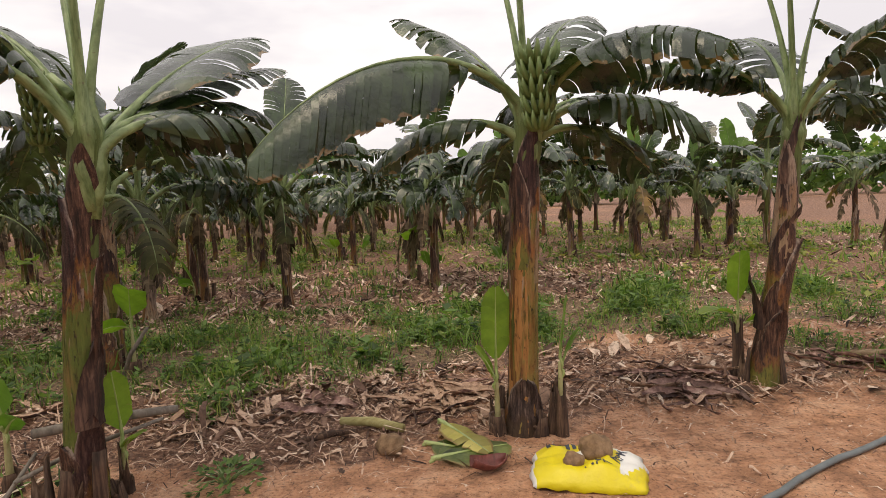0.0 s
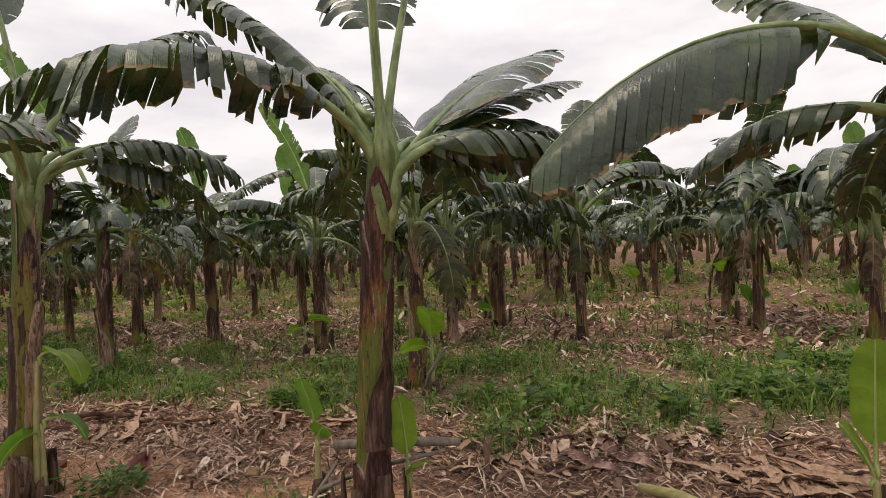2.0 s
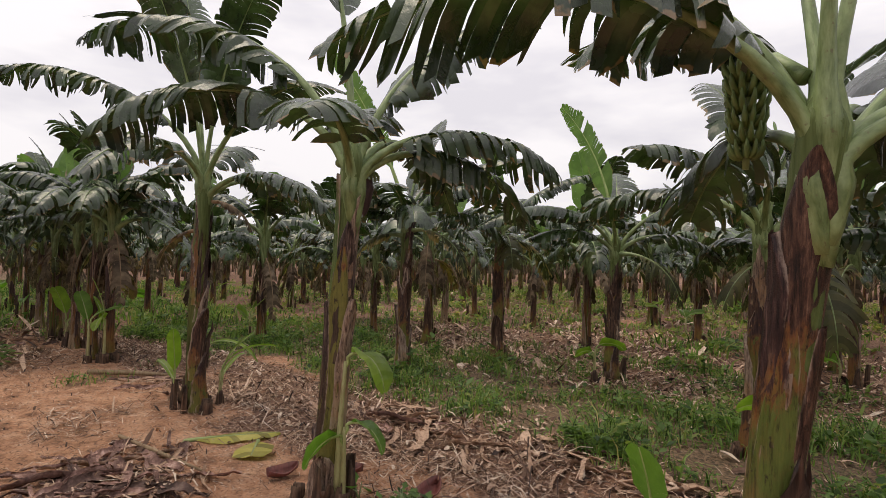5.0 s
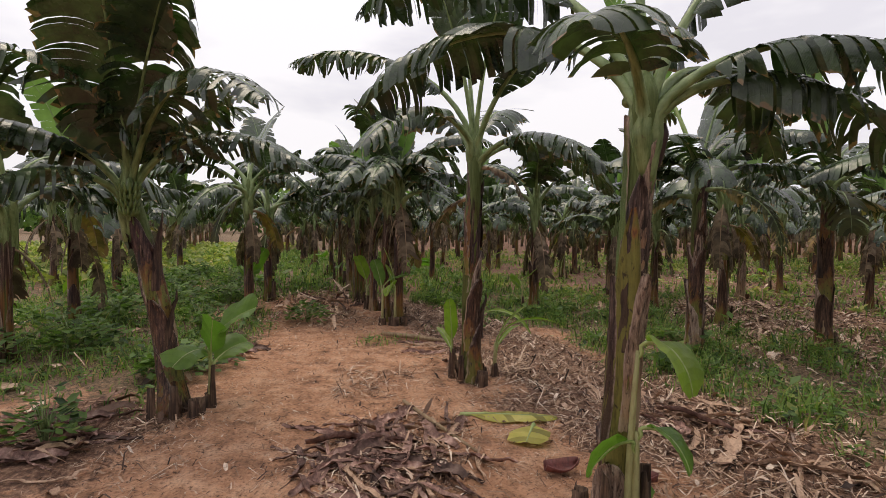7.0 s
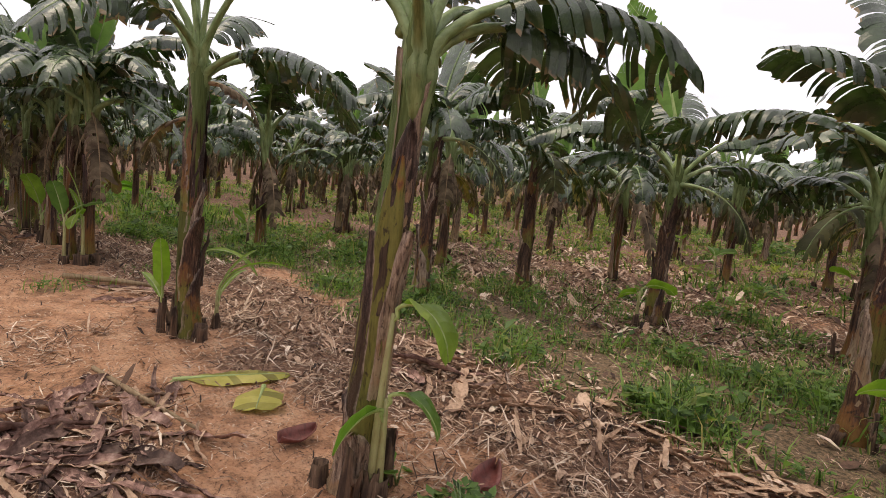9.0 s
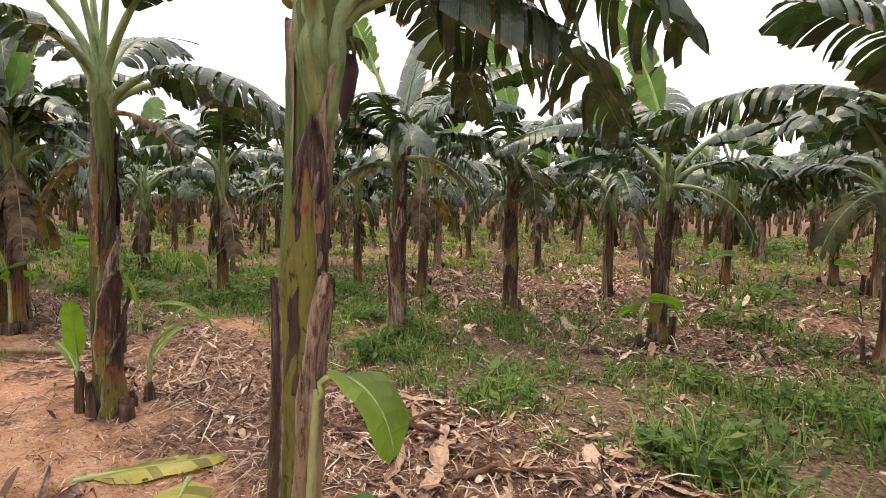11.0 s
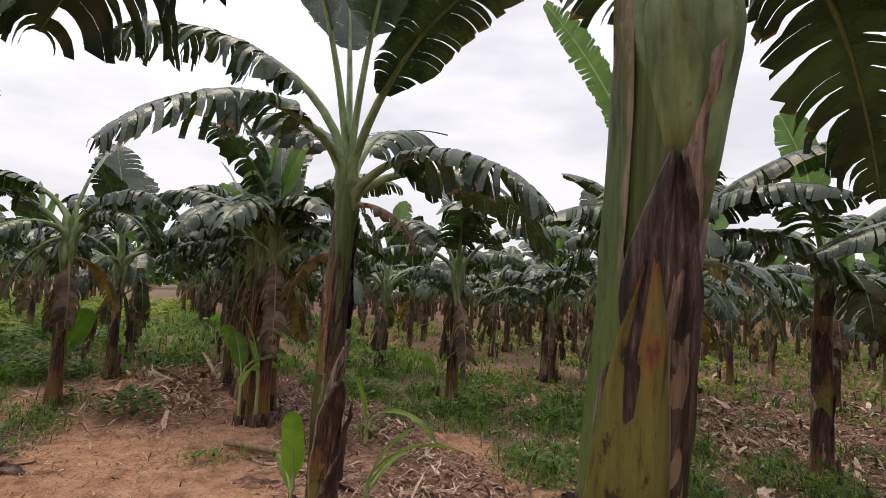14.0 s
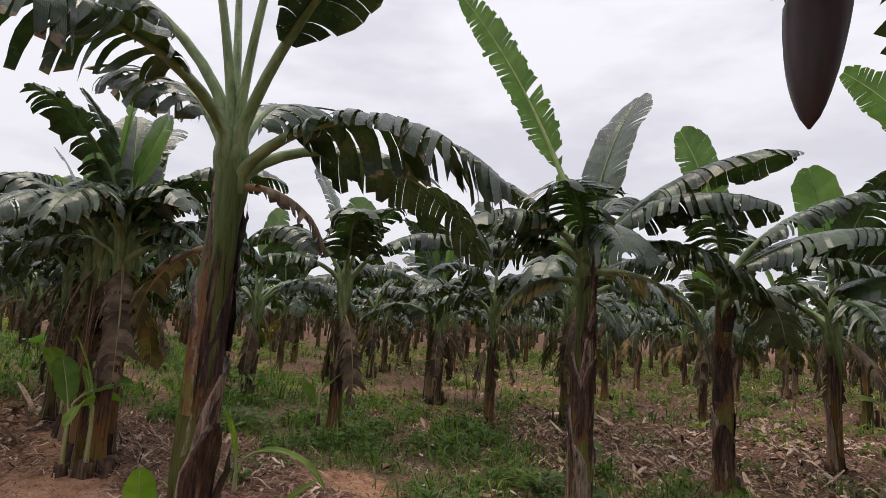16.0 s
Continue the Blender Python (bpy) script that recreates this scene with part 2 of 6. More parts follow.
BROWN_TIP = [(0.32, (0.017, 0.009, 0.008)), (0.5, (0.07, 0.033, 0.024)), (0.64, (0.17, 0.095, 0.065)), (0.78, (0.44, 0.33, 0.25))]
WRAP = wrap_material("clasping_sheath", [(0.24, (0.16, 0.06, 0.025)), (0.42, (0.23, 0.12, 0.035)), (0.5, (0.2, 0.17, 0.04)), (0.62, (0.11, 0.13, 0.03)), (0.75, (0.2, 0.11, 0.05))], BROWN_TIP, (0.2, 0.085, 0.035))
WRAP_OLIVE = wrap_material("olive_sheath", [(0.24, (0.13, 0.1, 0.025)), (0.45, (0.17, 0.17, 0.035)), (0.6, (0.09, 0.13, 0.025)), (0.75, (0.16, 0.13, 0.035))], [(0.32, (0.015, 0.008, 0.009)), (0.52, (0.055, 0.025, 0.024)), (0.66, (0.13, 0.075, 0.062)), (0.82, (0.4, 0.3, 0.25))], (0.2, 0.09, 0.03))
WRAP_GREEN = wrap_material("green_sheath", [(0.24, (0.1, 0.15, 0.045)), (0.45, (0.14, 0.2, 0.06)), (0.62, (0.19, 0.26, 0.09)), (0.75, (0.12, 0.16, 0.05))], [(0.3, (0.1, 0.06, 0.045)), (0.48, (0.24, 0.16, 0.12)), (0.62, (0.4, 0.28, 0.22)), (0.8, (0.52, 0.4, 0.33))], (0.16, 0.15, 0.06), -0.28)
WRAP_TAN = wrap_material("tan_sheath", [(0.24, (0.3, 0.2, 0.12)), (0.6, (0.36, 0.26, 0.17)), (0.75, (0.24, 0.16, 0.09))], [(0.3, (0.05, 0.028, 0.022)), (0.45, (0.2, 0.13, 0.1)), (0.6, (0.36, 0.26, 0.2)), (0.78, (0.56, 0.45, 0.37))], (0.3, 0.17, 0.1))
WRAP_BLACK = wrap_material("blackened_sheath", [(0.24, (0.05, 0.03, 0.022)), (0.6, (0.09, 0.06, 0.04))], [(0.3, (0.012, 0.008, 0.008)), (0.46, (0.04, 0.024, 0.022)), (0.6, (0.12, 0.08, 0.07)), (0.78, (0.4, 0.33, 0.29))], (0.06, 0.035, 0.025))
WRAP_FADING = wrap_material("fading_sheath", [(0.24, (0.13, 0.11, 0.03)), (0.45, (0.2, 0.2, 0.05)), (0.6, (0.11, 0.15, 0.035)), (0.75, (0.2, 0.13, 0.05))], [(0.32, (0.014, 0.008, 0.008)), (0.5, (0.05, 0.024, 0.024)), (0.64, (0.12, 0.065, 0.055)), (0.8, (0.38, 0.28, 0.23))], (0.24, 0.1, 0.035), -0.62)
WRAP_RUST = wrap_material("rust_sheath", [(0.24, (0.2, 0.075, 0.028)), (0.4, (0.36, 0.16, 0.055)), (0.52, (0.42, 0.2, 0.07)), (0.64, (0.25, 0.2, 0.06)), (0.78, (0.3, 0.13, 0.05))], BROWN_TIP, (0.3, 0.12, 0.04), -0.75)
HUSK = husk_material("dry_sheath", [(0.38, (0.012, 0.007, 0.006)), (0.5, (0.055, 0.027, 0.02)), (0.6, (0.15, 0.085, 0.06)), (0.72, (0.4, 0.29, 0.22))])
STUMP = husk_material("old_stump", [(0.32, (0.016, 0.01, 0.008)), (0.46, (0.055, 0.03, 0.02)), (0.58, (0.16, 0.095, 0.062)), (0.74, (0.38, 0.27, 0.2))], 0.9)


def soil_material():
    m, n, l, b = material("red_soil", 0.95)
    vec = coords(n, l)
    big = tex_noise(n, l, vec, 0.55, 4)
    mid = tex_noise(n, l, vec, 4.0, 6, 0.65)
    fine = tex_noise(n, l, vec, 46.0, 5, 0.7)
    furrow = tex_noise(n, l, coords(n, l, (9, 16, 9)), 1.0, 6, 0.72)
    col = ramp(n, l, mid, (0.3, (0.22, 0.105, 0.06)), (0.48, (0.51, 0.26, 0.152)), (0.72, (0.68, 0.415, 0.275)))
    col = mix(n, l, ramp(n, l, big, (0.35, (0, 0, 0)), (0.7, (1, 1, 1))), col, mix(n, l, 1.0, col, (0.8, 0.78, 0.78), "MULTIPLY"))
    grit = ramp(n, l, fine, (0.32, (0.25, 0.22, 0.2)), (0.45, (0.92, 0.92, 0.92)), (0.72, (1.25, 1.25, 1.22)))
    col = mix(n, l, 1.0, col, grit, "MULTIPLY")
    col = mix(n, l, 1.0, col, ramp(n, l, furrow, (0.32, (0.56, 0.52, 0.5)), (0.46, (1, 1, 1)), (0.7, (1.15, 1.14, 1.12))), "MULTIPLY")
    # weeds and litter as they take over away from the trodden path
    weed = attribute(n, "weed")
    patch = mathn(n, l, "ADD", weed, mathn(n, l, "MULTIPLY", mathn(n, l, "SUBTRACT", tex_noise(n, l, vec, 7.0, 5, 0.7), 0.5), 1.2))
    green = mix(n, l, ramp(n, l, tex_noise(n, l, vec, 34.0, 5, 0.75), (0.4, (0, 0, 0)), (0.6, (1, 1, 1))), (0.06, 0.045, 0.024), (0.3, 0.19, 0.115))
    col = mix(n, l, ramp(n, l, patch, (0.45, (0, 0, 0)), (0.62, (1, 1, 1))), col, green)
    litter = attribute(n, "litter")
    lp = mathn(n, l, "ADD", mathn(n, l, "MULTIPLY", litter, 0.9), mathn(n, l, "MULTIPLY", mathn(n, l, "SUBTRACT", tex_noise(n, l, vec, 11.0, 5, 0.7), 0.5), 1.4))
    brown = ramp(n, l, tex_noise(n, l, vec, 24.0, 4, 0.7), (0.3, (0.05, 0.024, 0.016)), (0.5, (0.19, 0.095, 0.06)), (0.68, (0.45, 0.27, 0.18)))
    col = mix(n, l, ramp(n, l, lp, (0.42, (0, 0, 0)), (0.6, (1, 1, 1))), col, brown)
    l.new(col, b.inputs["Base Color"])
    bump(n, l, b, mathn(n, l, "ADD", mathn(n, l, "ADD", mathn(n, l, "MULTIPLY", fine, 0.4), mid), furrow), 0.9, 0.04)
    return m


SOIL = soil_material()


# ---------- mesh helpers ----------
def make_mesh(name, verts, faces, mat, smooth=True, attrs=None):
    me = bpy.data.meshes.new(name)
    me.from_pydata([tuple(v) for v in verts], [], [tuple(f) for f in faces])
    if smooth:
        me.polygons.foreach_set("use_smooth", [True] * len(me.polygons))
    for key, values in (attrs or {}).items():
        me.attributes.new(key, "FLOAT", "POINT").data.foreach_set("value", [float(v) for v in values])
    if mat:
        me.materials.append(mat)
    me.update()
    return me


def part(name, me, parent, m=None, label=""):
    ob = new(name, me)
    ob.parent = parent
    if m is not None:
        ob.matrix_basis = m
    return tagged(ob, label)


def tube(path, radii, sides=6, squash=1.0, cap=True):
    """Rings of vertices round a path; returns vertices and faces."""
    path = [Vector(p) for p in path]
    verts, faces = [], []
    up = Vector((0, 1, 0))
    for k, p in enumerate(path):
        t = (path[min(k + 1, len(path) - 1)] - path[max(k - 1, 0)]).normalized()
        side = t.cross(up)
        if side.length < 1e-3:
            side = t.cross(Vector((1, 0, 0)))
        side.normalize()
        other = t.cross(side).normalized()
        for s in range(sides):
            a = 2 * math.pi * s / sides
            verts.append(p + radii[k] * (side * math.cos(a) * squash + other * math.sin(a)))
    for k in range(len(path) - 1):
        for s in range(sides):
            a, b = k * sides + s, k * sides + (s + 1) % sides
            faces.append((a, b, b + sides, a + sides))
    if cap:
        faces.append(tuple(range(sides))[::-1])
        faces.append(tuple(range((len(path) - 1) * sides, len(path) * sides)))
    return verts, faces


# ---------- the banana leaf ----------
def smooth(a, b, v):
    v = min(1.0, max(0.0, (v - a) / (b - a)))
    return v * v * (3 - 2 * v)


def rib_path(length, e0, e1, n=16, power=1.2):
    """A midrib in the x-z plane that leaves at e0 degrees and ends at e1 degrees above the level."""
    pts, p = [Vector((0, 0, 0))], Vector((0, 0, 0))
    for k in range(n):
        s = (k + 0.5) / n
        e = radians(e0 + (e1 - e0) * s ** power)
        p = p + Vector((math.cos(e), 0, math.sin(e))) * (length / n)
        pts.append(p.copy())
    return pts


def along_path(pts, s):
    f = min(max(s, 0.0), 0.9999) * (len(pts) - 1)
    k = int(f)
    p = pts[k].lerp(pts[k + 1], f - k)
    return p, (pts[k + 1] - pts[k]).normalized()


def leaf_meshes(seed, length=1.9, e0=60, e1=-40, width=0.3, hang=35, torn=0.5, bare=0.22, thick=0.028, tip=1.0, power=0.65, fold=15, mats=(RIB, LEAF), fine=1.0, lead=0.3, seg=5, sides=7, n=16, roll=0.0):
    """The rib and the blade of one leaf. hang: degrees by which the torn strips sag; torn: 0 whole to 1 in ribbons; tip: how much of the blade is left."""
    rng = random.Random(seed)
    droop = 1.15 - 0.5 * torn
    pts = rib_path(length, e0, e1, n, power)
    n = len(pts)
    radii = [thick * (1 - k / (n - 1)) ** (0.7 + 0.9 * k / (n - 1)) * (1 - 0.35 * smooth(bare, bare + 0.25, k / (n - 1))) + 0.003 for k in range(n)]
    lead *= rng.uniform(0.8, 1.5)
    big = thick > 0.0205
    if big:
        foot = [Vector((0.01, 0, -lead)), Vector((0.02, 0, -lead * 0.72)), Vector((0.03, 0, -lead * 0.4)), Vector((0.04, 0, -lead * 0.15))]
        feet = [0.03, 0.038, 0.042, 0.045]
        radii = [max(r, 0.045 - 0.1 * k * length / (n - 1)) for k, r in enumerate(radii)]
        start = pts[0] + Vector((0.044, 0, 0))
    else:
        foot = [Vector((0.0, 0, -lead)), Vector((0.014, 0, -lead * 0.6)), Vector((0.024, 0, -lead * 0.25))]
        feet = [thick * 0.6, thick * 0.95, thick * 1.15]
        start = pts[0] + Vector((0.02, 0, 0))
    rv, rf = tube(foot + [start] + pts[1:], feet + radii, sides, 1.0)
    rib = make_mesh("midrib", rv, rf, mats[0])
    verts, faces, al, ac = [], [], [], []
    for side in (-1, 1):
        u = 0.0
        wob = rng.uniform(0, 10)
        left = 0
        while u < tip:
            step = (rng.uniform(0.05, 0.11) * (1 - torn) + rng.uniform(0.028, 0.066) * torn) / fine / max(length * (1 - bare), 0.3)
            u2 = min(tip, u + step)
            if left <= 0:
                # a new panel of the torn blade: it sags and swings by itself
                left = rng.choice((1, 1, 1, 2, 2, 3, 5)) if rng.random() < torn else rng.choice((4, 6, 9, 12))
                extra = rng.gauss(0, 33) * torn
                sway = rng.gauss(0, 0.42) * torn
                panel = 1 - rng.random() ** 2 * 0.3 * torn
                first = True
            left -= 1
            short = panel * (1 - rng.random() ** 3 * 0.3 * torn)
            gap = rng.uniform(0.45, 1.35) * torn if left <= 0 or first else 0.0
            first = False
            if rng.random() < 0.085 * torn * torn:
                u = u2
                continue
            cols = []
            for e, uu in ((0, u), (1, u2)):
                s = bare + (1 - bare) * uu
                p, t = along_path(pts, s)
                w = 1.42 * width * min(1.0, (uu / 0.16 + 0.08)) ** 0.6 * min(1.0, max(0.02, (1.02 - uu)) / 0.3) ** 0.55 * short * (1 - (0.16 + 0.2 * math.sin(u * 91 + seed)) * torn * (e if math.sin(u * 57) > 0 else 1 - e))
                lean = 12 * math.sin(wob + uu * 9) + 6 * math.sin(wob * 2 + uu * 23)
                row, q = [], p.copy()
                for k in range(seg + 1):
                    v = k / seg
                    row.append(q.copy())
                    a = radians(fold + (lean + extra) * v - hang * 2.0 * v ** droop)
                    a = max(a, radians(-88))
                    dirn = Vector((0, side * math.cos(a), math.sin(a)))
                    if roll:
                        dirn = Matrix.Rotation(radians(roll), 3, t) @ dirn
                    dirn = dirn + t * (0.32 + sway * v)
                    centre = 0.5 - e
                    q = q + dirn.normalized() * (w / seg) + t * (centre * gap * (u2 - u) * length * (1 - bare) / seg * (1.5 * v))
                cols.append((row, uu))
            base = len(verts)
            for row, uu in cols:
                for k, q in enumerate(row):
                    verts.append(q)
                    al.append(uu * length)
                    ac.append(k / seg)
            for k in range(seg):
                f = (base + k, base + k + 1, base + seg + 1 + k + 1, base + seg + 1 + k)
                faces.append(f if side > 0 else f[::-1])
            u = u2
    blade = make_mesh("blade", verts, faces, mats[1], True, {"along": al, "across": ac})
    return rib, blade


def reach(length, e0, e1, power, lower):
    """New slopes and length for a leaf whose foot is set lower on the stem and its tip left where it was."""
    tip = rib_path(length, e0, e1, 16, power)[-1] + Vector((0, 0, lower))
    e0 = min(86, e0 + 7)
    best = None
    for e in range(-89, 86):
        p = rib_path(1.0, e0, e, 16, power)[-1]
        d = abs(math.atan2(p.z, p.x) - math.atan2(tip.z, tip.x))
        if best is None or d < best[0]:
            best = (d, e, tip.length / p.length)
    return best[2], e0, best[1]


def add_leaf(parent, meshes, m, label=""):
    rib = part("leaf", meshes[0], parent, m, label)
    part("blade", meshes[1], rib)
    return rib


# ---------- the stem ----------
def stem_mesh(seed, height, r0, r1, lean, rings=22, sides=18, green=0.78):
    """The false trunk from the ground to the crown: overlapping sheaths give it ribs and steps."""
    rng = random.Random(seed)
    sheaths = [(rng.uniform(0, 6.28), rng.uniform(0.5, 1.1), rng.uniform(0.25, 1.0), rng.uniform(0.015, 0.03)) for _ in range(5)]
    verts, faces, al = [], [], []
    bow = rng.uniform(-0.04, 0.04)
    for k in range(rings + 1):
        v = k / rings
        c = Vector((lean[0] * v + bow * math.sin(v * 3.1), lean[1] * v + bow * math.cos(2 + v * 3), height * v))
        r = r0 + (r1 - r0) * v ** 0.8 + 0.03 * max(0.0, 1 - v * 7)
        for s in range(sides):
            a = 2 * math.pi * s / sides
            rr = r * (1 + 0.025 * math.sin(5 * a + v * 4) + 0.02 * rng.uniform(-1, 1))
            for a0, half, top, thick in sheaths:
                d = abs((a - a0 - v * 0.5 + math.pi) % (2 * math.pi) - math.pi)
                if d < half and v < top:
                    rr += r * thick
            verts.append(c + Vector((math.cos(a) * rr, math.sin(a) * rr, 0)))
            al.append(v / green * 0.78 if v < green else 0.78 + 0.22 * min(1.0, (v - green) * 8))
    for k in range(rings):
        for s in range(sides):
            a, b = k * sides + s, k * sides + (s + 1) % sides
            faces.append((a, b, b + sides, a + sides))
    top = Vector((lean[0] + bow * math.sin(3.1), lean[1] + bow * math.cos(5), height))
    for q, (dz, f) in enumerate(((0.035, 0.86), (0.075, 0.6), (0.11, 0.25))):
        for s in range(sides):
            a = 2 * math.pi * s / sides
            verts.append(top + Vector((math.cos(a) * r1 * f, math.sin(a) * r1 * f, height / 2 * dz)))
            al.append(1.0)
    rings += 3
    for k in range(rings - 3, rings):
        for s in range(sides):
            a, b = k * sides + s, k * sides + (s + 1) % sides
            faces.append((a, b, b + sides, a + sides))
    faces.append(tuple(range(rings * sides, (rings + 1) * sides)))
    return make_mesh("trunk", verts, faces, TRUNK, True, {"along": al})


def wrap_mesh(seed, height, r0, r1, lean, low, high, az, half, layer=1.05, peel=0.0, twist=0.0, rows=12, cols=8, crisp=1.0, mat=None):
    """One leaf sheath that clasps the stem made with the same seed: wide below, drawn to a torn tip above."""
    first = random.Random(seed)
    for _ in range(20):
        first.random()
    bow = first.uniform(-0.04, 0.04)
    rng = random.Random(seed * 7 + int(az * 3) + int(low * 1000))
    verts, faces, al, ac = [], [], [], []
    tip = rng.uniform(-0.5, 0.5)
    edge = []
    for _ in range(2):
        w, p = rng.uniform(0.03, 0.09) * crisp, rng.uniform(0, 6)
        edge.append([1 + w * math.sin(p + k * 0.9) + 0.03 * rng.gauss(0, 1) * crisp for k in range(rows + 1)])
    ruck = rng.uniform(0, 6)
    for k in range(rows + 1):
        s = k / rows
        v = (low + (high - low) * s) / height
        c = Vector((lean[0] * v + bow * math.sin(v * 3.1), lean[1] * v + bow * math.cos(2 + v * 3), height * v))
        r = (r0 + (r1 - r0) * min(1.0, v) ** 0.8 + 0.03 * max(0.0, 1 - v * 7)) * layer
        open_arc = radians(half) * (1 - 0.95 * s ** 2.8) ** 0.8
        for q in range(cols + 1):
            u = q / cols * 2 - 1
            a = radians(az) + twist * s + tip * 0.5 * s * s + u * open_arc * edge[0 if u < 0 else 1][k]
            lift = 0.008 * crisp * abs(u) ** 4 * rng.uniform(0.2, 1.3) + peel * s ** 4 + 0.006 * math.sin(u * 5 + ruck + s * 3) * s + 0.003 * rng.uniform(-1, 1)
            rr = r + lift if abs(u) < 0.99 else r * 0.97
            verts.append(c + Vector((math.cos(a) * rr, math.sin(a) * rr, 0.01 * rng.uniform(-1, 1) * crisp)))
            al.append(s)
            ac.append(abs(u))
    for k in range(rows):
        for q in range(cols):
            a = k * (cols + 1) + q
            faces.append((a, a + 1, a + cols + 2, a + cols + 1))
    return make_mesh("sheath", verts, faces, mat or WRAP, True, {"along": al, "across": ac})


def sheath_mesh(seed, length, radius, peel=0.06, arc=1.5, mat=HUSK):
    """A dry sheath that hugs the stem, its upper lip peeled away and torn."""
    rng = random.Random(seed)
    rows, cols = 9, 7
    verts, faces = [], []
    tear = [rng.uniform(0.75, 1.0) for _ in range(cols + 1)]
    for k in range(rows + 1):
        v = k / rows
        for c in range(cols + 1):
            a = (c / cols - 0.5) * arc * (1 - 0.8 * v ** 2)
            r = radius + 0.004 + peel * v ** 2.5 + 0.008 * rng.uniform(-1, 1)
            verts.append(Vector((math.cos(a) * r, math.sin(a) * r, length * v * tear[c])))
    for k in range(rows):
        for c in range(cols):
            a = k * (cols + 1) + c
            faces.append((a, a + 1, a + cols + 2, a + cols + 1))
    return make_mesh("dry_sheath", verts, faces, mat)


def stump_mesh(seed, height, r):
    """A cut sucker: hollow stub of torn dry sheaths with a ragged rim of shards."""
    rng = random.Random(seed)
    sides, verts, faces = 16, [], []
    rim, h = [], 0.8
    for k in range(sides):
        h = rng.choice((h, h, rng.uniform(0.35, 1.05)))
        rim.append(h)
    ridge = [rng.uniform(0.8, 1.2) for _ in range(sides)]
    flat, bend = rng.uniform(0.65, 0.95), rng.uniform(-0.5, 0.5) * r
    for v, f in ((0, 1.35), (0.15, 1.12), (0.45, 0.98), (0.75, 0.95), (1.0, 0.98), (0.96, 0.8), (0.55, 0.5)):
        for s in range(sides):
            a = 2 * math.pi * s / sides
            rr = r * f * (ridge[s] if v > 0 else 1) * rng.uniform(0.93, 1.07)
            z = height * v * (rim[s] if v > 0.5 else min(1.0, 0.4 + rim[s]))
            verts.append(Vector((math.cos(a) * rr + bend * v * v, math.sin(a) * rr * flat, z)))
    for k in range(6):
        for s in range(sides):
            a, b = k * sides + s, k * sides + (s + 1) % sides
            faces.append((a, b, b + sides, a + sides))
    faces.append(tuple(range(6 * sides, 7 * sides)))
    return make_mesh("stump", verts, faces, STUMP)


def turned(x, y, z, az=0.0, tilt=0.0, scale=1.0):
    return Matrix.Translation((x, y, z)) @ Euler((0, radians(tilt), radians(az)), "ZYX").to_matrix().to_4x4() @ Matrix.Scale(scale, 4)


STUMPS = [stump_mesh(k, h, r) for k, (h, r) in enumerate(((0.3, 0.042), (0.2, 0.055), (0.38, 0.036), (0.25, 0.048)))]
SHEATHS = [sheath_mesh(40 + k, h, r, p, a) for k, (h, r, p, a) in enumerate(((0.5, 0.1, 0.04, 2.6), (0.7, 0.1, 0.015, 2.2), (0.38, 0.1, 0.08, 1.9), (0.6, 0.1, 0.03, 3.0)))]

# leaves that many plants share: kind, length, start and end slope, half width, sag, torn, bend
KINDS = [
    ("arch", 1.6, 66, -56, 0.25, 58, 0.89, 0.95), ("arch", 1.45, 58, -60, 0.26, 60, 0.99, 1.0), ("arch", 1.7, 72, -48, 0.27, 55, 0.74, 1.1),
    ("arch", 1.4, 52, -50, 0.26, 58, 0.94, 0.9), ("arch", 1.55, 63, -68, 0.26, 60, 0.84, 1.15), ("arch", 1.6, 74, -40, 0.25, 50, 0.79, 1.0),
    ("arch", 1.35, 47, -66, 0.25, 60, 0.94, 0.9), ("arch", 1.7, 68, -30, 0.28, 52, 0.59, 1.2), ("arch", 1.4, 60, -74, 0.27, 62, 0.79, 1.2), ("arch", 1.55, 70, -58, 0.23, 45, 1.00, 0.95),
    ("up", 1.45, 82, 34, 0.24, 30, 0.5, 1.3), ("up", 1.35, 78, 10, 0.25, 35, 0.6, 1.2), ("up", 1.5, 84, 48, 0.22, 22, 0.35, 1.3),
    ("flag", 1.25, 86, 72, 0.15, 12, 0.15, 1.2), ("flag", 1.05, 84, 60, 0.17, 20, 0.25, 1.3), ("flag", 1.4, 82, 52, 0.14, 10, 0.3, 1.5),
    ("old", 1.0, 28, -84, 0.19, 58, 0.9, 0.6), ("old", 0.85, 12, -87, 0.17, 55, 0.9, 0.5), ("old", 0.95, 35, -80, 0.18, 58, 0.95, 0.7),
    ("dead", 1.0, -12, -88, 0.15, 60, 1.0, 0.3), ("dead", 0.8, -35, -89, 0.17, 60, 1.0, 0.3), ("dead", 1.1, 8, -89, 0.15, 55, 1.0, 0.35), ("dead", 0.7, -30, -89, 0.16, 62, 0.9, 0.3),
]
SHARED, SHARED_MID = {}, {}
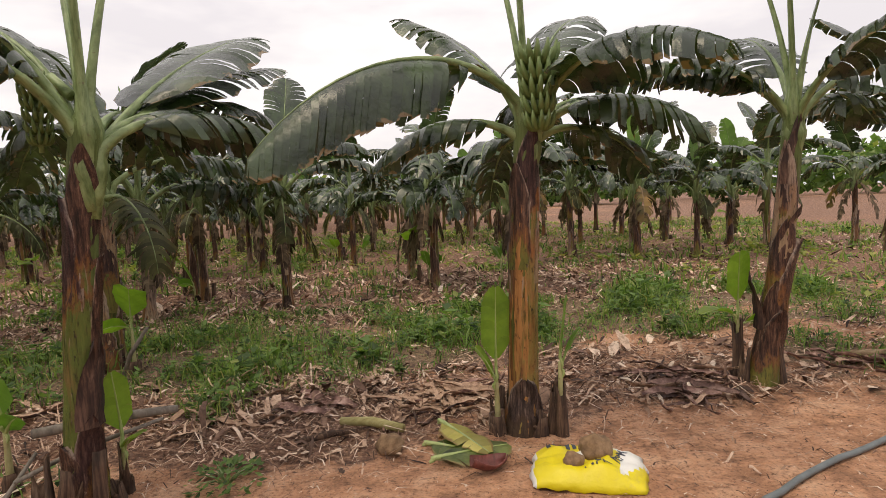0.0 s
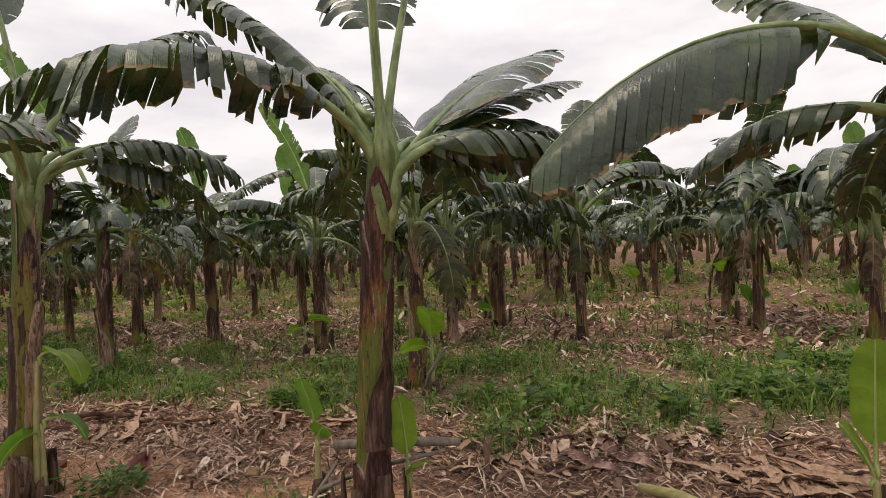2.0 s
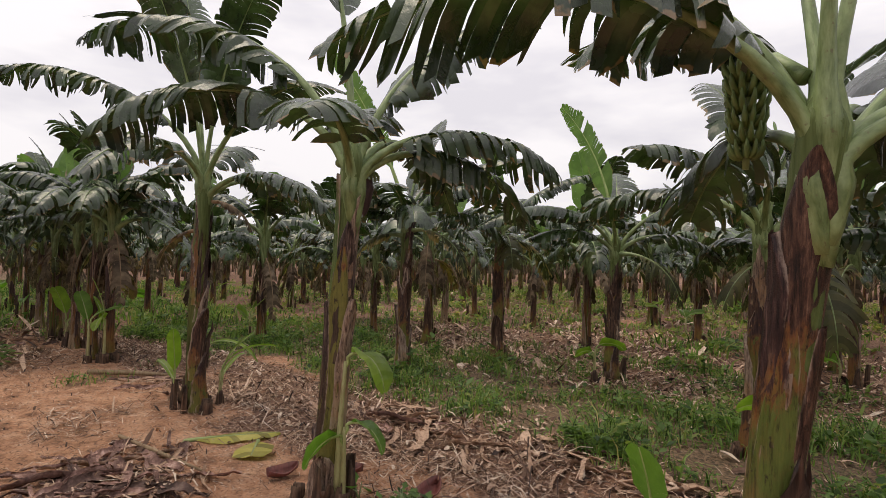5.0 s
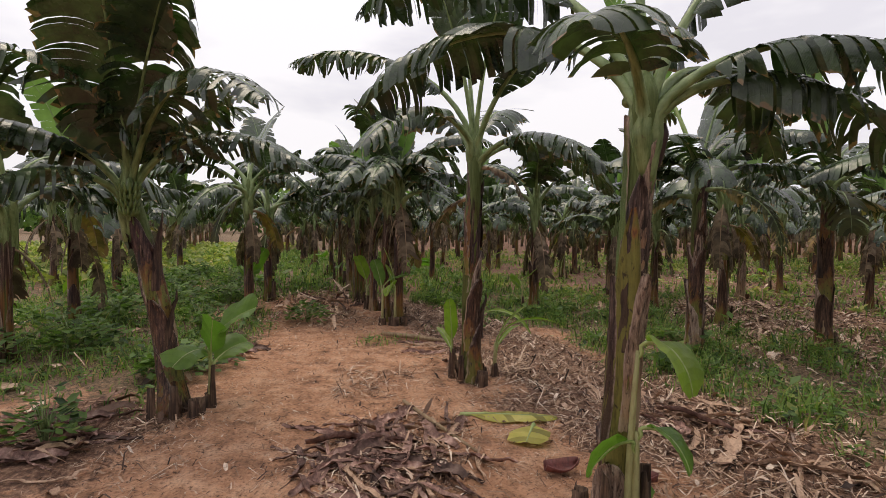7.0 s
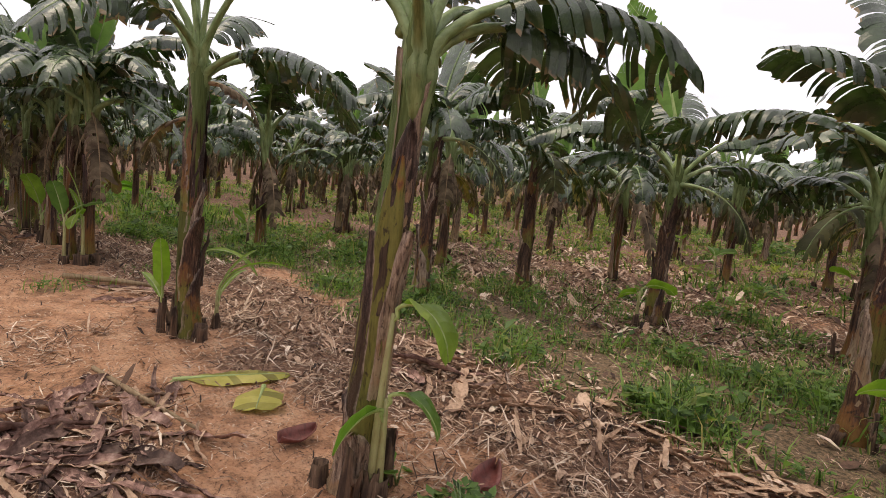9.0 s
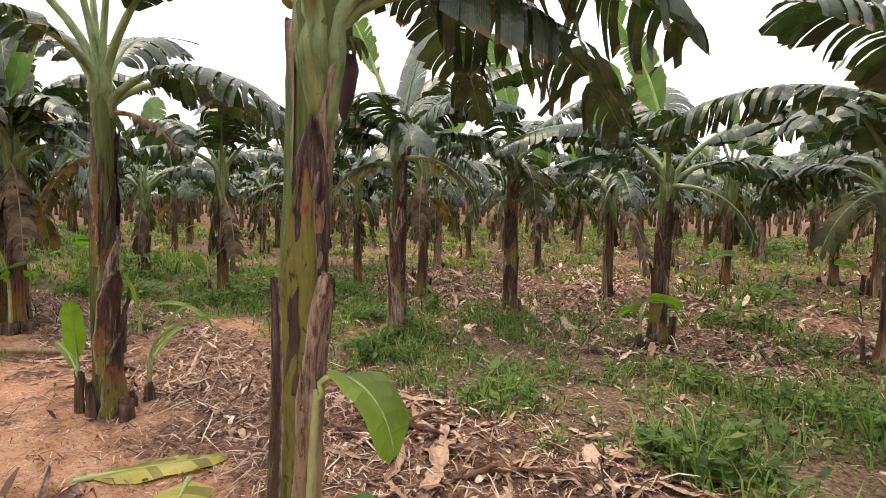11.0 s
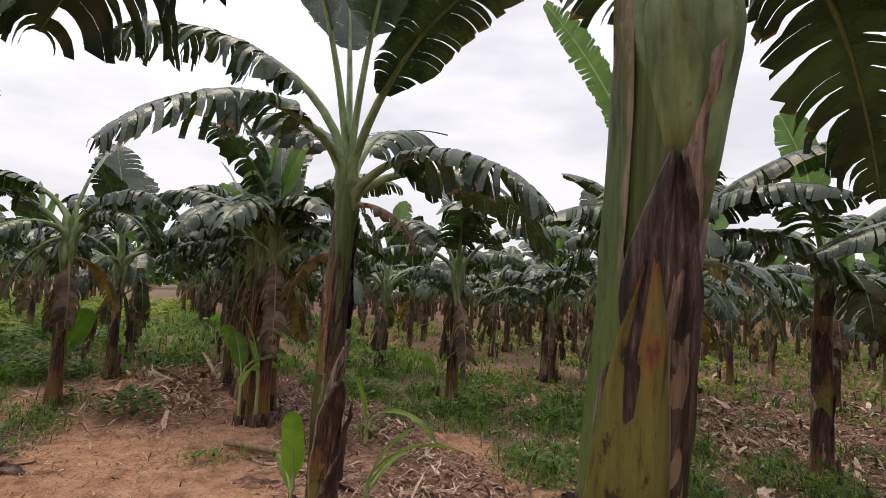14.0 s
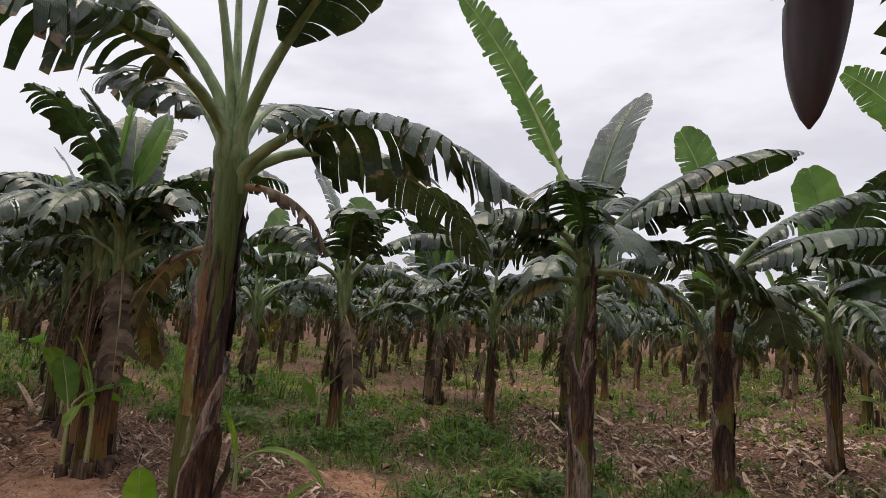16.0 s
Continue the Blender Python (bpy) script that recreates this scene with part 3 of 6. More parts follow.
for k, (kind, length, e0, e1, w, hang, torn, bend) in enumerate(KINDS):
    mats = {"old": (RIB, LEAF_OLD), "dead": (RIB_DEAD, LEAF_DEAD), "flag": (RIB, LEAF_PALE)}.get(kind, (RIB, LEAF))
    if kind == "old" and k % 3 == 1:
        mats = (RIB_DEAD, LEAF_GOLD)
    thin = {"dead": 0.012, "old": 0.02, "flag": 0.02}.get(kind, 0.026)
    bare = {"dead": 0.12, "old": 0.2, "flag": 0.3}.get(kind, 0.25)
    turn = 65 if kind == "flag" else 0
    SHARED.setdefault(kind, []).append(leaf_meshes(100 + k, length, e0, e1, w, hang, torn, bare, thin, power=bend, mats=mats, sides=6, n=13, seg=4, roll=turn))
    SHARED_MID.setdefault(kind, []).append(leaf_meshes(100 + k, length, e0, e1, w, hang, torn, bare, thin, power=bend, mats=mats, sides=4, n=9, seg=3, fine=0.8, roll=turn))
STEMS = [stem_mesh(60 + k, 1.0, 0.09, 0.062, (0, 0), 10, 12) for k in range(5)]
STEM_WRAPS = []
for k in range(5):
    wr = random.Random(k)
    STEM_WRAPS.append([wrap_mesh(60 + k, 1.0, 0.09, 0.062, (0, 0), low, low + wr.uniform(0.3, 0.48), wr.uniform(0, 360), wr.uniform(70, 125), 1.03 + 0.025 * q, wr.choice((0, 0.01, 0.035)), 0, 7, 6, 0.8, (WRAP, WRAP_OLIVE, WRAP, WRAP, WRAP_TAN)[(q * 2 + k) % 5])
                       for q, low in enumerate((0.42, 0.5, 0.28, 0.12, 0.02, 0.0))])


def ground_z(x, y):
    return 0.045 * noise.noise((x * 0.45, y * 0.45, 0.3)) + 0.02 * noise.noise((x * 1.7, y * 1.7, 4.0))


def crown_plant(x, y, seed, height=1.75, scale=1.0, lean=(0, 0), leaves=9, label="", group="banana plants"):
    """A plant of the grove: stem, a spiral of shared leaves, old leaves hanging, stumps at its foot."""
    rng = random.Random(seed)
    root = tagged(new("banana_plant"), label or "banana plant with torn dark green leaves and a brown stem", "banana plant", group)
    root.location = (x, y, ground_z(x, y) - 0.03)
    trunk = part("trunk", rng.choice(STEMS), root)
    trunk.rotation_euler = (math.atan2(-lean[1], height), math.atan2(lean[0], height), rng.uniform(0, 6))
    trunk.scale = (0.86 * scale, 0.86 * scale, height)
    scale *= rng.uniform(1.1, 1.36)
    for me in STEM_WRAPS[STEMS.index(trunk.data)]:
        wrap = part("sheath", me, root)
        wrap.rotation_euler, wrap.scale = trunk.rotation_euler, trunk.scale
    lib = SHARED if math.hypot(x + 4, y - 1.5) < 10.5 else SHARED_MID
    az = rng.uniform(0, 360)
    order = ["flag"] * rng.choice((0, 1, 1, 2)) + ["up"] * rng.choice((1, 2, 2))
    order += ["arch"] * max(3, leaves - len(order))
    for k, kind in enumerate(order):
        ms = rng.choice(lib[kind])
        az += 137.5 + rng.uniform(-25, 25)
        z = 1.02 - 0.022 * k
        add_leaf(root, ms, turned(lean[0] * z, lean[1] * z, height * z, az, rng.uniform(-10, 12), scale * rng.uniform(0.82, 1.12)))
    for k in range(rng.choice((3, 4, 5, 5))):
        kind = "old" if (k < 1 and rng.random() < 0.6) or rng.random() < 0.15 else "dead"
        ms = rng.choice(lib[kind])
        az += 110 + rng.uniform(-30, 30)
        z = rng.uniform(0.72, 0.93)
        add_leaf(root, ms, turned(lean[0] * z, lean[1] * z, height * z, az, rng.uniform(-8, 8), scale * rng.uniform(0.7, 1.05)), "yellowed hanging leaf" if kind == "old" else "dead grey-brown leaf hanging against the stem")
    for k in range(rng.choice((1, 2, 3))):
        a = rng.uniform(0, 6.28)
        part("stump", rng.choice(STUMPS), root, turned(math.cos(a) * 0.14, math.sin(a) * 0.14, -0.02, rng.uniform(0, 360), rng.uniform(-8, 8), rng.uniform(0.7, 1.2)))
    return root


# ---------- ground ----------
def behind(x, y):
    """Metres from the first row of plants, away from the path (the path's side is negative)."""
    return -0.2 * (x + 3.1) + 0.98 * (y - 3.73)


def weed_at(x, y):
    """0 bare to 1 thick weeds: a green strip behind the first row, thinner further back and on the far side of the path."""
    b = behind(x, y)
    n = noise.noise((x * 0.45, y * 0.45, 7.0)) + 0.6 * noise.noise((x * 1.2, y * 1.2, 2.0))
    strip = smooth(1.4, 2.3, b + 0.8 * n) * (1 - smooth(4.2, 6.2, b))
    back = smooth(4.5, 6.5, b) * (0.42 + 0.22 * math.sin(b * 2.4))
    side = smooth(-1.2 - 0.8 * smooth(-10.5, -8, x), -1.9 - 0.8 * smooth(-10.5, -8, x), b + 0.5 * n) * smooth(-6.6, -8.2, x) * 0.7
    lane = smooth(-12.5, -16.0, x + n) * (1 - smooth(1.4, 2.0, b)) * 0.8
    far = 0.62 * smooth(15, 24, math.hypot(x + 5, y - 5)) * (1 - smooth(2, 6, x) * smooth(18, 24, y))
    tuft = 0.5 * smooth(0.35, 0.6, n) * smooth(-1.4, -0.6, b)
    return min(1.0, max(0.0, max(strip * 0.85, back, side, lane, tuft, far) + 0.45 * n * (strip + back + side + lane + far > 0.05)))


def litter_at(x, y):
    """0 bare to 1 covered with dry leaves."""
    b = behind(x, y)
    n = noise.noise((x * 0.55 + 9, y * 0.55, 3.0)) + 0.6 * noise.noise((x * 1.6, y * 1.6, 8.0))
    row = smooth(-0.25, 0.55, b - 0.65 * math.exp(-((x + 5.1) / 0.75) ** 2) + 0.3 * n) * (1 - smooth(1.6, 2.4, b)) * (0.85 - 0.4 * smooth(-0.6, 0.6, x))
    back = smooth(3.4, 4.6, b) * 0.85
    path = 0.1 * smooth(-8.6, -9.8, x + 0.4 * n) * (1 - smooth(0, 1, b)) + 0.8 * math.exp(-((x + 6.15) ** 2 / 0.5 + (y - 2.08) ** 2 / 0.26)) + 0.55 * math.exp(-((x + 11.9) ** 2 / 3.0 + (y - 1.3) ** 2 / 0.9)) + 0.8 * math.exp(-((x + 7.2) ** 2 / 0.5 + (y + 0.2) ** 2 / 0.3)) + 0.7 * math.exp(-((x + 6.6) ** 2 / 1.2 + (y + 0.5) ** 2 / 0.9))
    return min(1.0, max(0.0, max(row, back, path) + 0.5 * n * (row + back + path > 0.08)))


def ground_sheet():
    def axis(lo, hi, a, b, step):
        inner = list(np.arange(a, b + step / 2, step))
        out, p, d = [], b, step
        while p < hi:
            d *= 1.35
            p += d
            out.append(p)
        back, p, d = [], a, step
        while p > lo:
            d *= 1.35
            p -= d
            back.append(p)
        return back[::-1] + inner + out
    xs, ys = axis(-1500, 1500, -16, 6, 0.1), axis(-1500, 1500, -4, 16, 0.1)
    verts, weed, lit = [], [], []
    for yy in ys:
        for xx in xs:
            near = max(0.0, 1 - max(0.0, abs(xx + 5) - 30) / 60) * max(0.0, 1 - max(0.0, abs(yy - 6) - 30) / 60)
            verts.append((xx, yy, ground_z(xx, yy) * near + (0.02 * noise.noise((xx * 6, yy * 6, 1)) if near > 0.99 else 0)))
            weed.append(weed_at(xx, yy))
            lit.append(litter_at(xx, yy))
    w = len(xs)
    faces = [(j * w + i, j * w + i + 1, (j + 1) * w + i + 1, (j + 1) * w + i) for j in range(len(ys) - 1) for i in range(w - 1)]
    ob = new("ground", make_mesh("ground", verts, faces, SOIL, True, {"weed": weed, "litter": lit}))
    tagged(ob, "sandy red-brown plantation soil with weeds and leaf litter", "ground", kind="structure")


ground_sheet()


# ---------- plants along the path ----------
def fruit_mesh(seed, tiers, fruits, size=0.1, spread=1.0):
    """One tier of green bananas round the stalk, tips curving up."""
    rng = random.Random(seed)
    verts, faces = [], []
    for k in range(fruits):
        a = 2 * math.pi * k / fruits + rng.uniform(-0.08, 0.08)
        path, radii = [], []
        for s in range(5):
            v = s / 4
            out = 0.02 + size * 0.74 * math.sin(v * 1.5) * spread
            up = size * (-0.25 + 0.9 * v * v) * (1 + rng.uniform(-0.05, 0.05))
            path.append((math.cos(a) * out, math.sin(a) * out, up))
            radii.append(size * (0.09, 0.155, 0.165, 0.13, 0.045)[s])
        v2, f2 = tube(path, radii, 5)
        base = len(verts)
        verts += v2
        faces += [tuple(i + base for i in f) for f in f2]
    return make_mesh("fruit_tier", verts, faces, FRUIT)


def fruit_material():
    m, n, l, b = material("green_banana", 0.5)
    vec = coords(n, l)
    col = mix(n, l, tex_noise(n, l, vec, 18.0, 3), (0.075, 0.125, 0.03), (0.19, 0.27, 0.09))
    col = mix(n, l, mathn(n, l, "MULTIPLY", island(n), 0.4), col, (0.1, 0.14, 0.035))
    l.new(col, b.inputs["Base Color"])
    bump(n, l, b, tex_noise(n, l, vec, 60.0, 3), 0.2, 0.003)
    return m


def bud_material():
    m, n, l, b = material("purple_bract", 0.45)
    vec = coords(n, l, (20, 20, 3))
    col = ramp(n, l, tex_noise(n, l, vec, 1.0, 5), (0.3, (0.022, 0.012, 0.016)), (0.55, (0.05, 0.026, 0.032)), (0.75, (0.1, 0.06, 0.06)))
    l.new(col, b.inputs["Base Color"])
    bump(n, l, b, tex_noise(n, l, vec, 2.0, 4), 0.3, 0.004)
    return m


FRUIT, BUD = fruit_material(), bud_material()


def fruit_bunch(parent, at, seed, tiers=6, size=0.11, stalk_from=None):
    """A hanging bunch: bent stalk with tiers of fruit."""
    top = Vector(at)
    start = Vector(stalk_from) if stalk_from else top + Vector((0, 0, 0.2))
    step = size * 0.68
    path = [start, start.lerp(top, 0.5) + Vector((0, 0, 0.06)), top, top - Vector((0, 0, step * tiers * 0.5)), top - Vector((0, 0, step * tiers))]
    v, f = tube(path, [0.028, 0.026, 0.022, 0.018, 0.012], 8)
    stalk = part("fruit_stalk", make_mesh("fruit_stalk", v, f, RIB), parent, None, "bunch of unripe green bananas on its stalk")
    rng = random.Random(seed)
    for k in range(tiers):
        me = fruit_mesh(seed + k, 1, 13 - k // 2, size * (1.05 - 0.05 * k), 1.0 - 0.04 * k)
        part("fruit_tier", me, stalk, turned(top.x, top.y, top.z - step * k, rng.uniform(0, 360), rng.uniform(-6, 6)))
    return stalk


def bud_part(parent, top, tip, radius=0.055):
    """The purple flower bud: overlapping bracts that close to a point."""
    top, tip = Vector(top), Vector(tip)
    rings, sides = 14, 16
    verts, faces = [], []
    axis = tip - top
    for k in range(rings + 1):
        v = k / rings
        r = radius * min(1.0, 0.55 + 2.2 * v) * (1 - v ** 2.4) ** 0.75 + 0.002
        for s in range(sides):
            a = 2 * math.pi * s / sides
            rr = r * (1 + 0.035 * math.sin(3 * a + 5 * v) + (0.05 if math.sin(2 * a + 2 * v) > 0.2 else 0))
            verts.append(top + axis * v + Vector((math.cos(a) * rr, math.sin(a) * rr, 0)))
    for k in range(rings):
        for s in range(sides):
            a, b = k * sides + s, k * sides + (s + 1) % sides
            faces.append((a, b, b + sides, a + sides))
    faces.append(tuple(range(sides)))
    return part("flower_bud", make_mesh("flower_bud", verts, faces, BUD), parent, None, "purple banana flower bud")


def hero_plant(x, y, seed, height, lean, r0, r1, leaves, label, stumps=((40, 0.15), (160, 0.15), (280, 0.14)), husks=2, flaps=(), wraps=None, green=0.78):
    """A plant by the path. leaves: bearing, start and end slope in degrees, length, half width, sag, torn, kind; lift of the base."""
    rng = random.Random(seed)
    root = tagged(new("banana_plant"), label, "banana plant", "banana plants")
    root.location = (x, y, ground_z(x, y) - 0.03)
    part("trunk", stem_mesh(seed, height, r0, r1, lean, 30, 24, green), root)
    for k, (az, e0, e1, length, w, hang, torn, kind) in enumerate(leaves):
        mats = {"old": (RIB, LEAF_OLD), "dead": (RIB_DEAD, LEAF_DEAD), "young": (RIB_YOUNG, LEAF_PALE)}.get(kind, (RIB, LEAF))
        power = {"sag": 0.52, "arm": 0.65}.get(kind, 0.65 if e1 < 20 and kind == "leaf" else 1.2)
        lower = 0.17 if kind == "leaf" else 0.0
        if lower:
            length, e0, e1 = reach(length, e0, e1, power, lower)
        ms = leaf_meshes(seed * 31 + k, length, e0, e1, w, hang, torn, mats=mats, thick={"dead": 0.018, "tall": 0.023}.get(kind, 0.028), fine=1.25, lead=0.19 if kind != "dead" else 0.08, power=power, roll=70 if kind == "young" else 0, fold=-32 if kind == "sag" else 15, bare=0.2 if kind in ("old", "dead") else 0.4 if kind == "tall" else 0.1 if kind == "low" else 0.27)
        f = 1.0 if kind not in ("old", "dead") else rng.uniform(0.8, 0.93)
        add_leaf(root, ms, turned(lean[0] * f, lean[1] * f, height * f - lower, az), {"old": "yellowing hanging leaf", "dead": "dead brown hanging leaf"}.get(kind, ""))
    for k, (a, d) in enumerate(stumps):
        me = STUMPS[k % len(STUMPS)]
        part("stump", me, root, turned(math.cos(radians(a)) * d, math.sin(radians(a)) * d, -0.02, rng.uniform(0, 360), rng.uniform(-12, 12), rng.uniform(0.75, 1.2)), "torn dry sucker stump")
    wr = random.Random(seed + 5)
    if wraps is None:
        wraps = [(low * height / 2, (low + wr.uniform(0.5, 0.85)) * height / 2, wr.uniform(0, 360), wr.uniform(70, 120), 1.03 + 0.018 * q, wr.choice((0, 0, 0.02, 0.04)))
                 for q, low in enumerate((1.1, 0.95, 0.8, 0.62, 0.45, 0.3, 0.12, 0.0, 0.0))]
    for q, (low, high, az, half, layer, peel, *tone) in enumerate(wraps):
        tone = tone[0] if tone else (WRAP, WRAP, WRAP_OLIVE, WRAP, WRAP_TAN)[(q + seed) % 5]
        part("sheath", wrap_mesh(seed, height, r0, r1, lean, low, high, az, half, layer, peel, wr.uniform(-0.3, 0.3), 14, 10, 1.0, tone), root)
    for k in range(husks):
        f = 0.16 + 0.62 * (k + rng.uniform(0.1, 0.9)) / husks
        r = (r0 + (r1 - r0) * f ** 0.8) / 0.1 * 1.08
        part("dry_sheath", SHEATHS[k % 4], root, turned(lean[0] * f, lean[1] * f, height * f, rng.uniform(0, 360), 0) @ Matrix.Diagonal((r, r, rng.uniform(0.6, 1.0), 1)))
    for z, length, az, arc, peel in flaps:
        f = z / height
        r = r0 + (r1 - r0) * f ** 0.8
        part("dry_sheath", sheath_mesh(seed + int(z * 100), length, r * 1.1, peel, arc), root, turned(lean[0] * f, lean[1] * f, z, az), "dark dry sheath peeling from the stem")
    return root


A = "leaf"
plant_a = hero_plant(-3.12, 3.73, 11, 1.98, (0.22, -0.03), 0.092, 0.07, [
    (243, 84, -46, 1.86, 0.29, 62, 0.75, A), (157, 79, -10, 1.95, 0.29, 56, 0.8, A), (205, 84, 14, 1.5, 0.27, 50, 0.7, A), (46, 59, -43, 1.24, 0.27, 60, 0.55, A), (80, 43, 19, 1.82, 0.3, 32, 0.2, A),
    (79, 37, 9, 2.1, 0.25, 34, 0.25, A), (76, 47, -19, 1.87, 0.25, 58, 0.75, A), (130, 74, 40, 2.0, 0.27, 40, 0.6, "tall"), (300, 82, 50, 2.3, 0.26, 25, 0.4, "tall"),
    (60, 80, 66, 2.3, 0.2, 8, 0.2, "tall"), (140, 54, -50, 1.42, 0.25, 60, 0.8, A), (100, 64, -46, 1.5, 0.28, 58, 0.75, A), (60, 66, -40, 1.15, 0.29, 58, 0.75, A)],
    "tall banana plant with yellow-green stem beside the path", ((200, 0.17), (235, 0.2), (330, 0.17), (20, 0.18), (265, 0.13)), 1,
    (), ((1.1, 1.9, 300, 115, 1.05, 0.01), (0.95, 1.65, 225, 80, 1.08, 0.02), (0.1, 1.35, 12, 58, 1.06, 0.01), (0.6, 1.35, 150, 100, 1.06, 0.02), (0.08, 1.42, 288, 66, 1.08, 0.0, WRAP_FADING), (0.1, 1.3, 222, 50, 1.06, 0.0, WRAP_FADING), (0.0, 0.55, 335, 70, 1.1, 0.03), (0.0, 0.4, 230, 80, 1.1, 0.02)), 0.2)
fruit_bunch(plant_a, (-0.08, 0.08, 2.24), 21, 6, 0.085, (0.16, -0.02, 2.15))

plant_b = hero_plant(-0.69, 4.46, 12, 2.02, (0.08, -0.06), 0.1, 0.078, [
    (211, 77, -51, 1.97, 0.3, 62, 0.22, "sag"), (147, 80, 15, 1.25, 0.25, 40, 0.3, A), (347, 66, -56, 1.23, 0.27, 60, 0.6, A), (25, 72, -50, 1.25, 0.22, 50, 0.9, A),
    (306, 84, -42, 1.5, 0.29, 52, 0.6, A), (20, 46, -63, 1.13, 0.24, 55, 0.7, A), (120, 82, 50, 2.3, 0.27, 20, 0.3, "tall"), (250, 84, 60, 2.3, 0.24, 15, 0.2, "tall"),
    (60, 84, 5, 1.65, 0.26, 40, 0.6, A), (180, 54, -58, 1.12, 0.24, 60, 0.7, A), (100, 40, -70, 1.2, 0.22, 55, 0.9, A), (80, 66, -42, 1.45, 0.28, 58, 0.7, A)],
    "banana plant bearing a bunch of green bananas", ((160, 0.17), (200, 0.16), (345, 0.17), (310, 0.14)), 0,
    (), ((1.35, 1.98, 290, 100, 1.04, 0.01), (1.1, 1.75, 215, 80, 1.07, 0.02), (1.0, 1.7, 10, 70, 1.07, 0.01), (0.6, 1.3, 120, 110, 1.05, 0.02), (0.05, 1.6, 300, 62, 1.05, 0.0, WRAP_RUST), (0.05, 1.5, 236, 48, 1.04, 0.0, WRAP_RUST), (0.05, 1.45, 0, 45, 1.04, 0.0, WRAP_RUST), (0.0, 0.4, 290, 100, 1.1, 0.01, WRAP_BLACK), (0.0, 0.36, 120, 110, 1.1, 0.02)), 0.86)
fruit_bunch(plant_b, (0.12, -0.26, 2.33), 33, 5, 0.135, (0.08, -0.04, 2.1))

hero_plant(1.29, 5.2, 13, 2.1, (0.2, -0.08), 0.09, 0.07, [
    (186, 76, -27, 1.43, 0.26, 55, 0.75, A), (160, 76, -30, 1.61, 0.26, 55, 0.7, A), (358, 70, -28, 1.63, 0.27, 55, 0.7, A), (30, 59, -42, 1.43, 0.25, 55, 0.8, A),
    (120, 82, 55, 2.2, 0.26, 20, 0.3, "tall"), (230, 80, 50, 2.2, 0.26, 25, 0.3, "tall"), (80, 84, -2, 1.72, 0.26, 45, 0.7, A), (290, 82, -21, 1.52, 0.27, 50, 0.6, A),
    (330, 86, 60, 1.5, 0.2, 10, 0.2, A)],
    "banana plant with a pale green crown", ((190, 0.16), (150, 0.15), (320, 0.15), (80, 0.15)), 4)

plant_d = hero_plant(-5.42, 3.16, 14, 2.12, (0.18, 0.03), 0.078, 0.058, [
    (228, 80, -44, 2.1, 0.3, 62, 0.75, A), (72, 67, -43, 1.55, 0.29, 64, 0.85, A), (214, 80, -14, 2.87, 0.29, 58, 0.85, A), (86, 60, -59, 1.60, 0.28, 60, 0.9, A),
    (150, 84, -19, 1.60, 0.27, 50, 0.6, A), (320, 80, -45, 1.1, 0.25, 50, 0.5, A), (96, 84, 15, 2.1, 0.34, 66, 0.55, A), (200, 86, 60, 2.3, 0.2, 15, 0.25, "tall"), (119, 76, -62, 1.7, 0.17, 42, 0.8, A)],
    "banana plant with a purple flower bud and peeling sheaths", ((318, 0.13), (238, 0.17), (60, 0.15)), 0,
    (), ((1.2, 2.03, 250, 52, 1.16, 0.014, WRAP_GREEN), (1.2, 1.95, 28, 72, 1.13, 0.01, WRAP_TAN), (0.9, 1.74, 340, 88, 1.16, 0.008, WRAP_BLACK), (0.1, 1.6, 312, 88, 1.2, 0.008, WRAP_FADING),
         (0.5, 1.3, 150, 110, 1.1, 0.02), (0.4, 1.26, 258, 46, 1.25, 0.02, WRAP_BLACK), (0.5, 1.28, 16, 44, 1.27, 0.05, WRAP_TAN), (0.1, 1.25, 50, 80, 1.14, 0.02, WRAP_FADING),
         (0.5, 0.98, 215, 60, 1.16, 0.02), (0.0, 0.5, 210, 110, 1.18, 0.03), (0.0, 0.34, 325, 85, 1.26, 0.03, WRAP_TAN)), 0.72)

hero_plant(-7.96, 2.9, 15, 2.2, (-0.06, 0.0), 0.085, 0.066, [
    (312, 66, -50, 1.67, 0.29, 60, 0.8, "arm"), (241, 86, -12, 2.55, 0.29, 60, 0.85, "arm"), (40, 57, -51, 1.54, 0.27, 58, 0.9, A), (90, 60, -62, 1.68, 0.27, 45, 0.6, A),
    (27, 64, -26, 2.05, 0.18, 34, 0.3, "bow"), (150, 84, -17, 1.62, 0.26, 50, 0.7, A), (190, 80, 62, 2.3, 0.2, 20, 0.3, "tall"), (20, 84, 40, 2.2, 0.22, 30, 0.4, "tall"), (300, 82, 50, 2.2, 0.22, 25, 0.3, "tall"),
    (60, 10, -80, 0.6, 0.12, 50, 0.95, "dead"), (220, 0, -84, 0.7, 0.12, 50, 0.9, "dead"), (210, 78, -10, 1.5, 0.28, 55, 0.7, A)],
    "slender banana plant with a red-brown stem", ((210, 0.15), (20, 0.15), (300, 0.15), (120, 0.14)), 5)

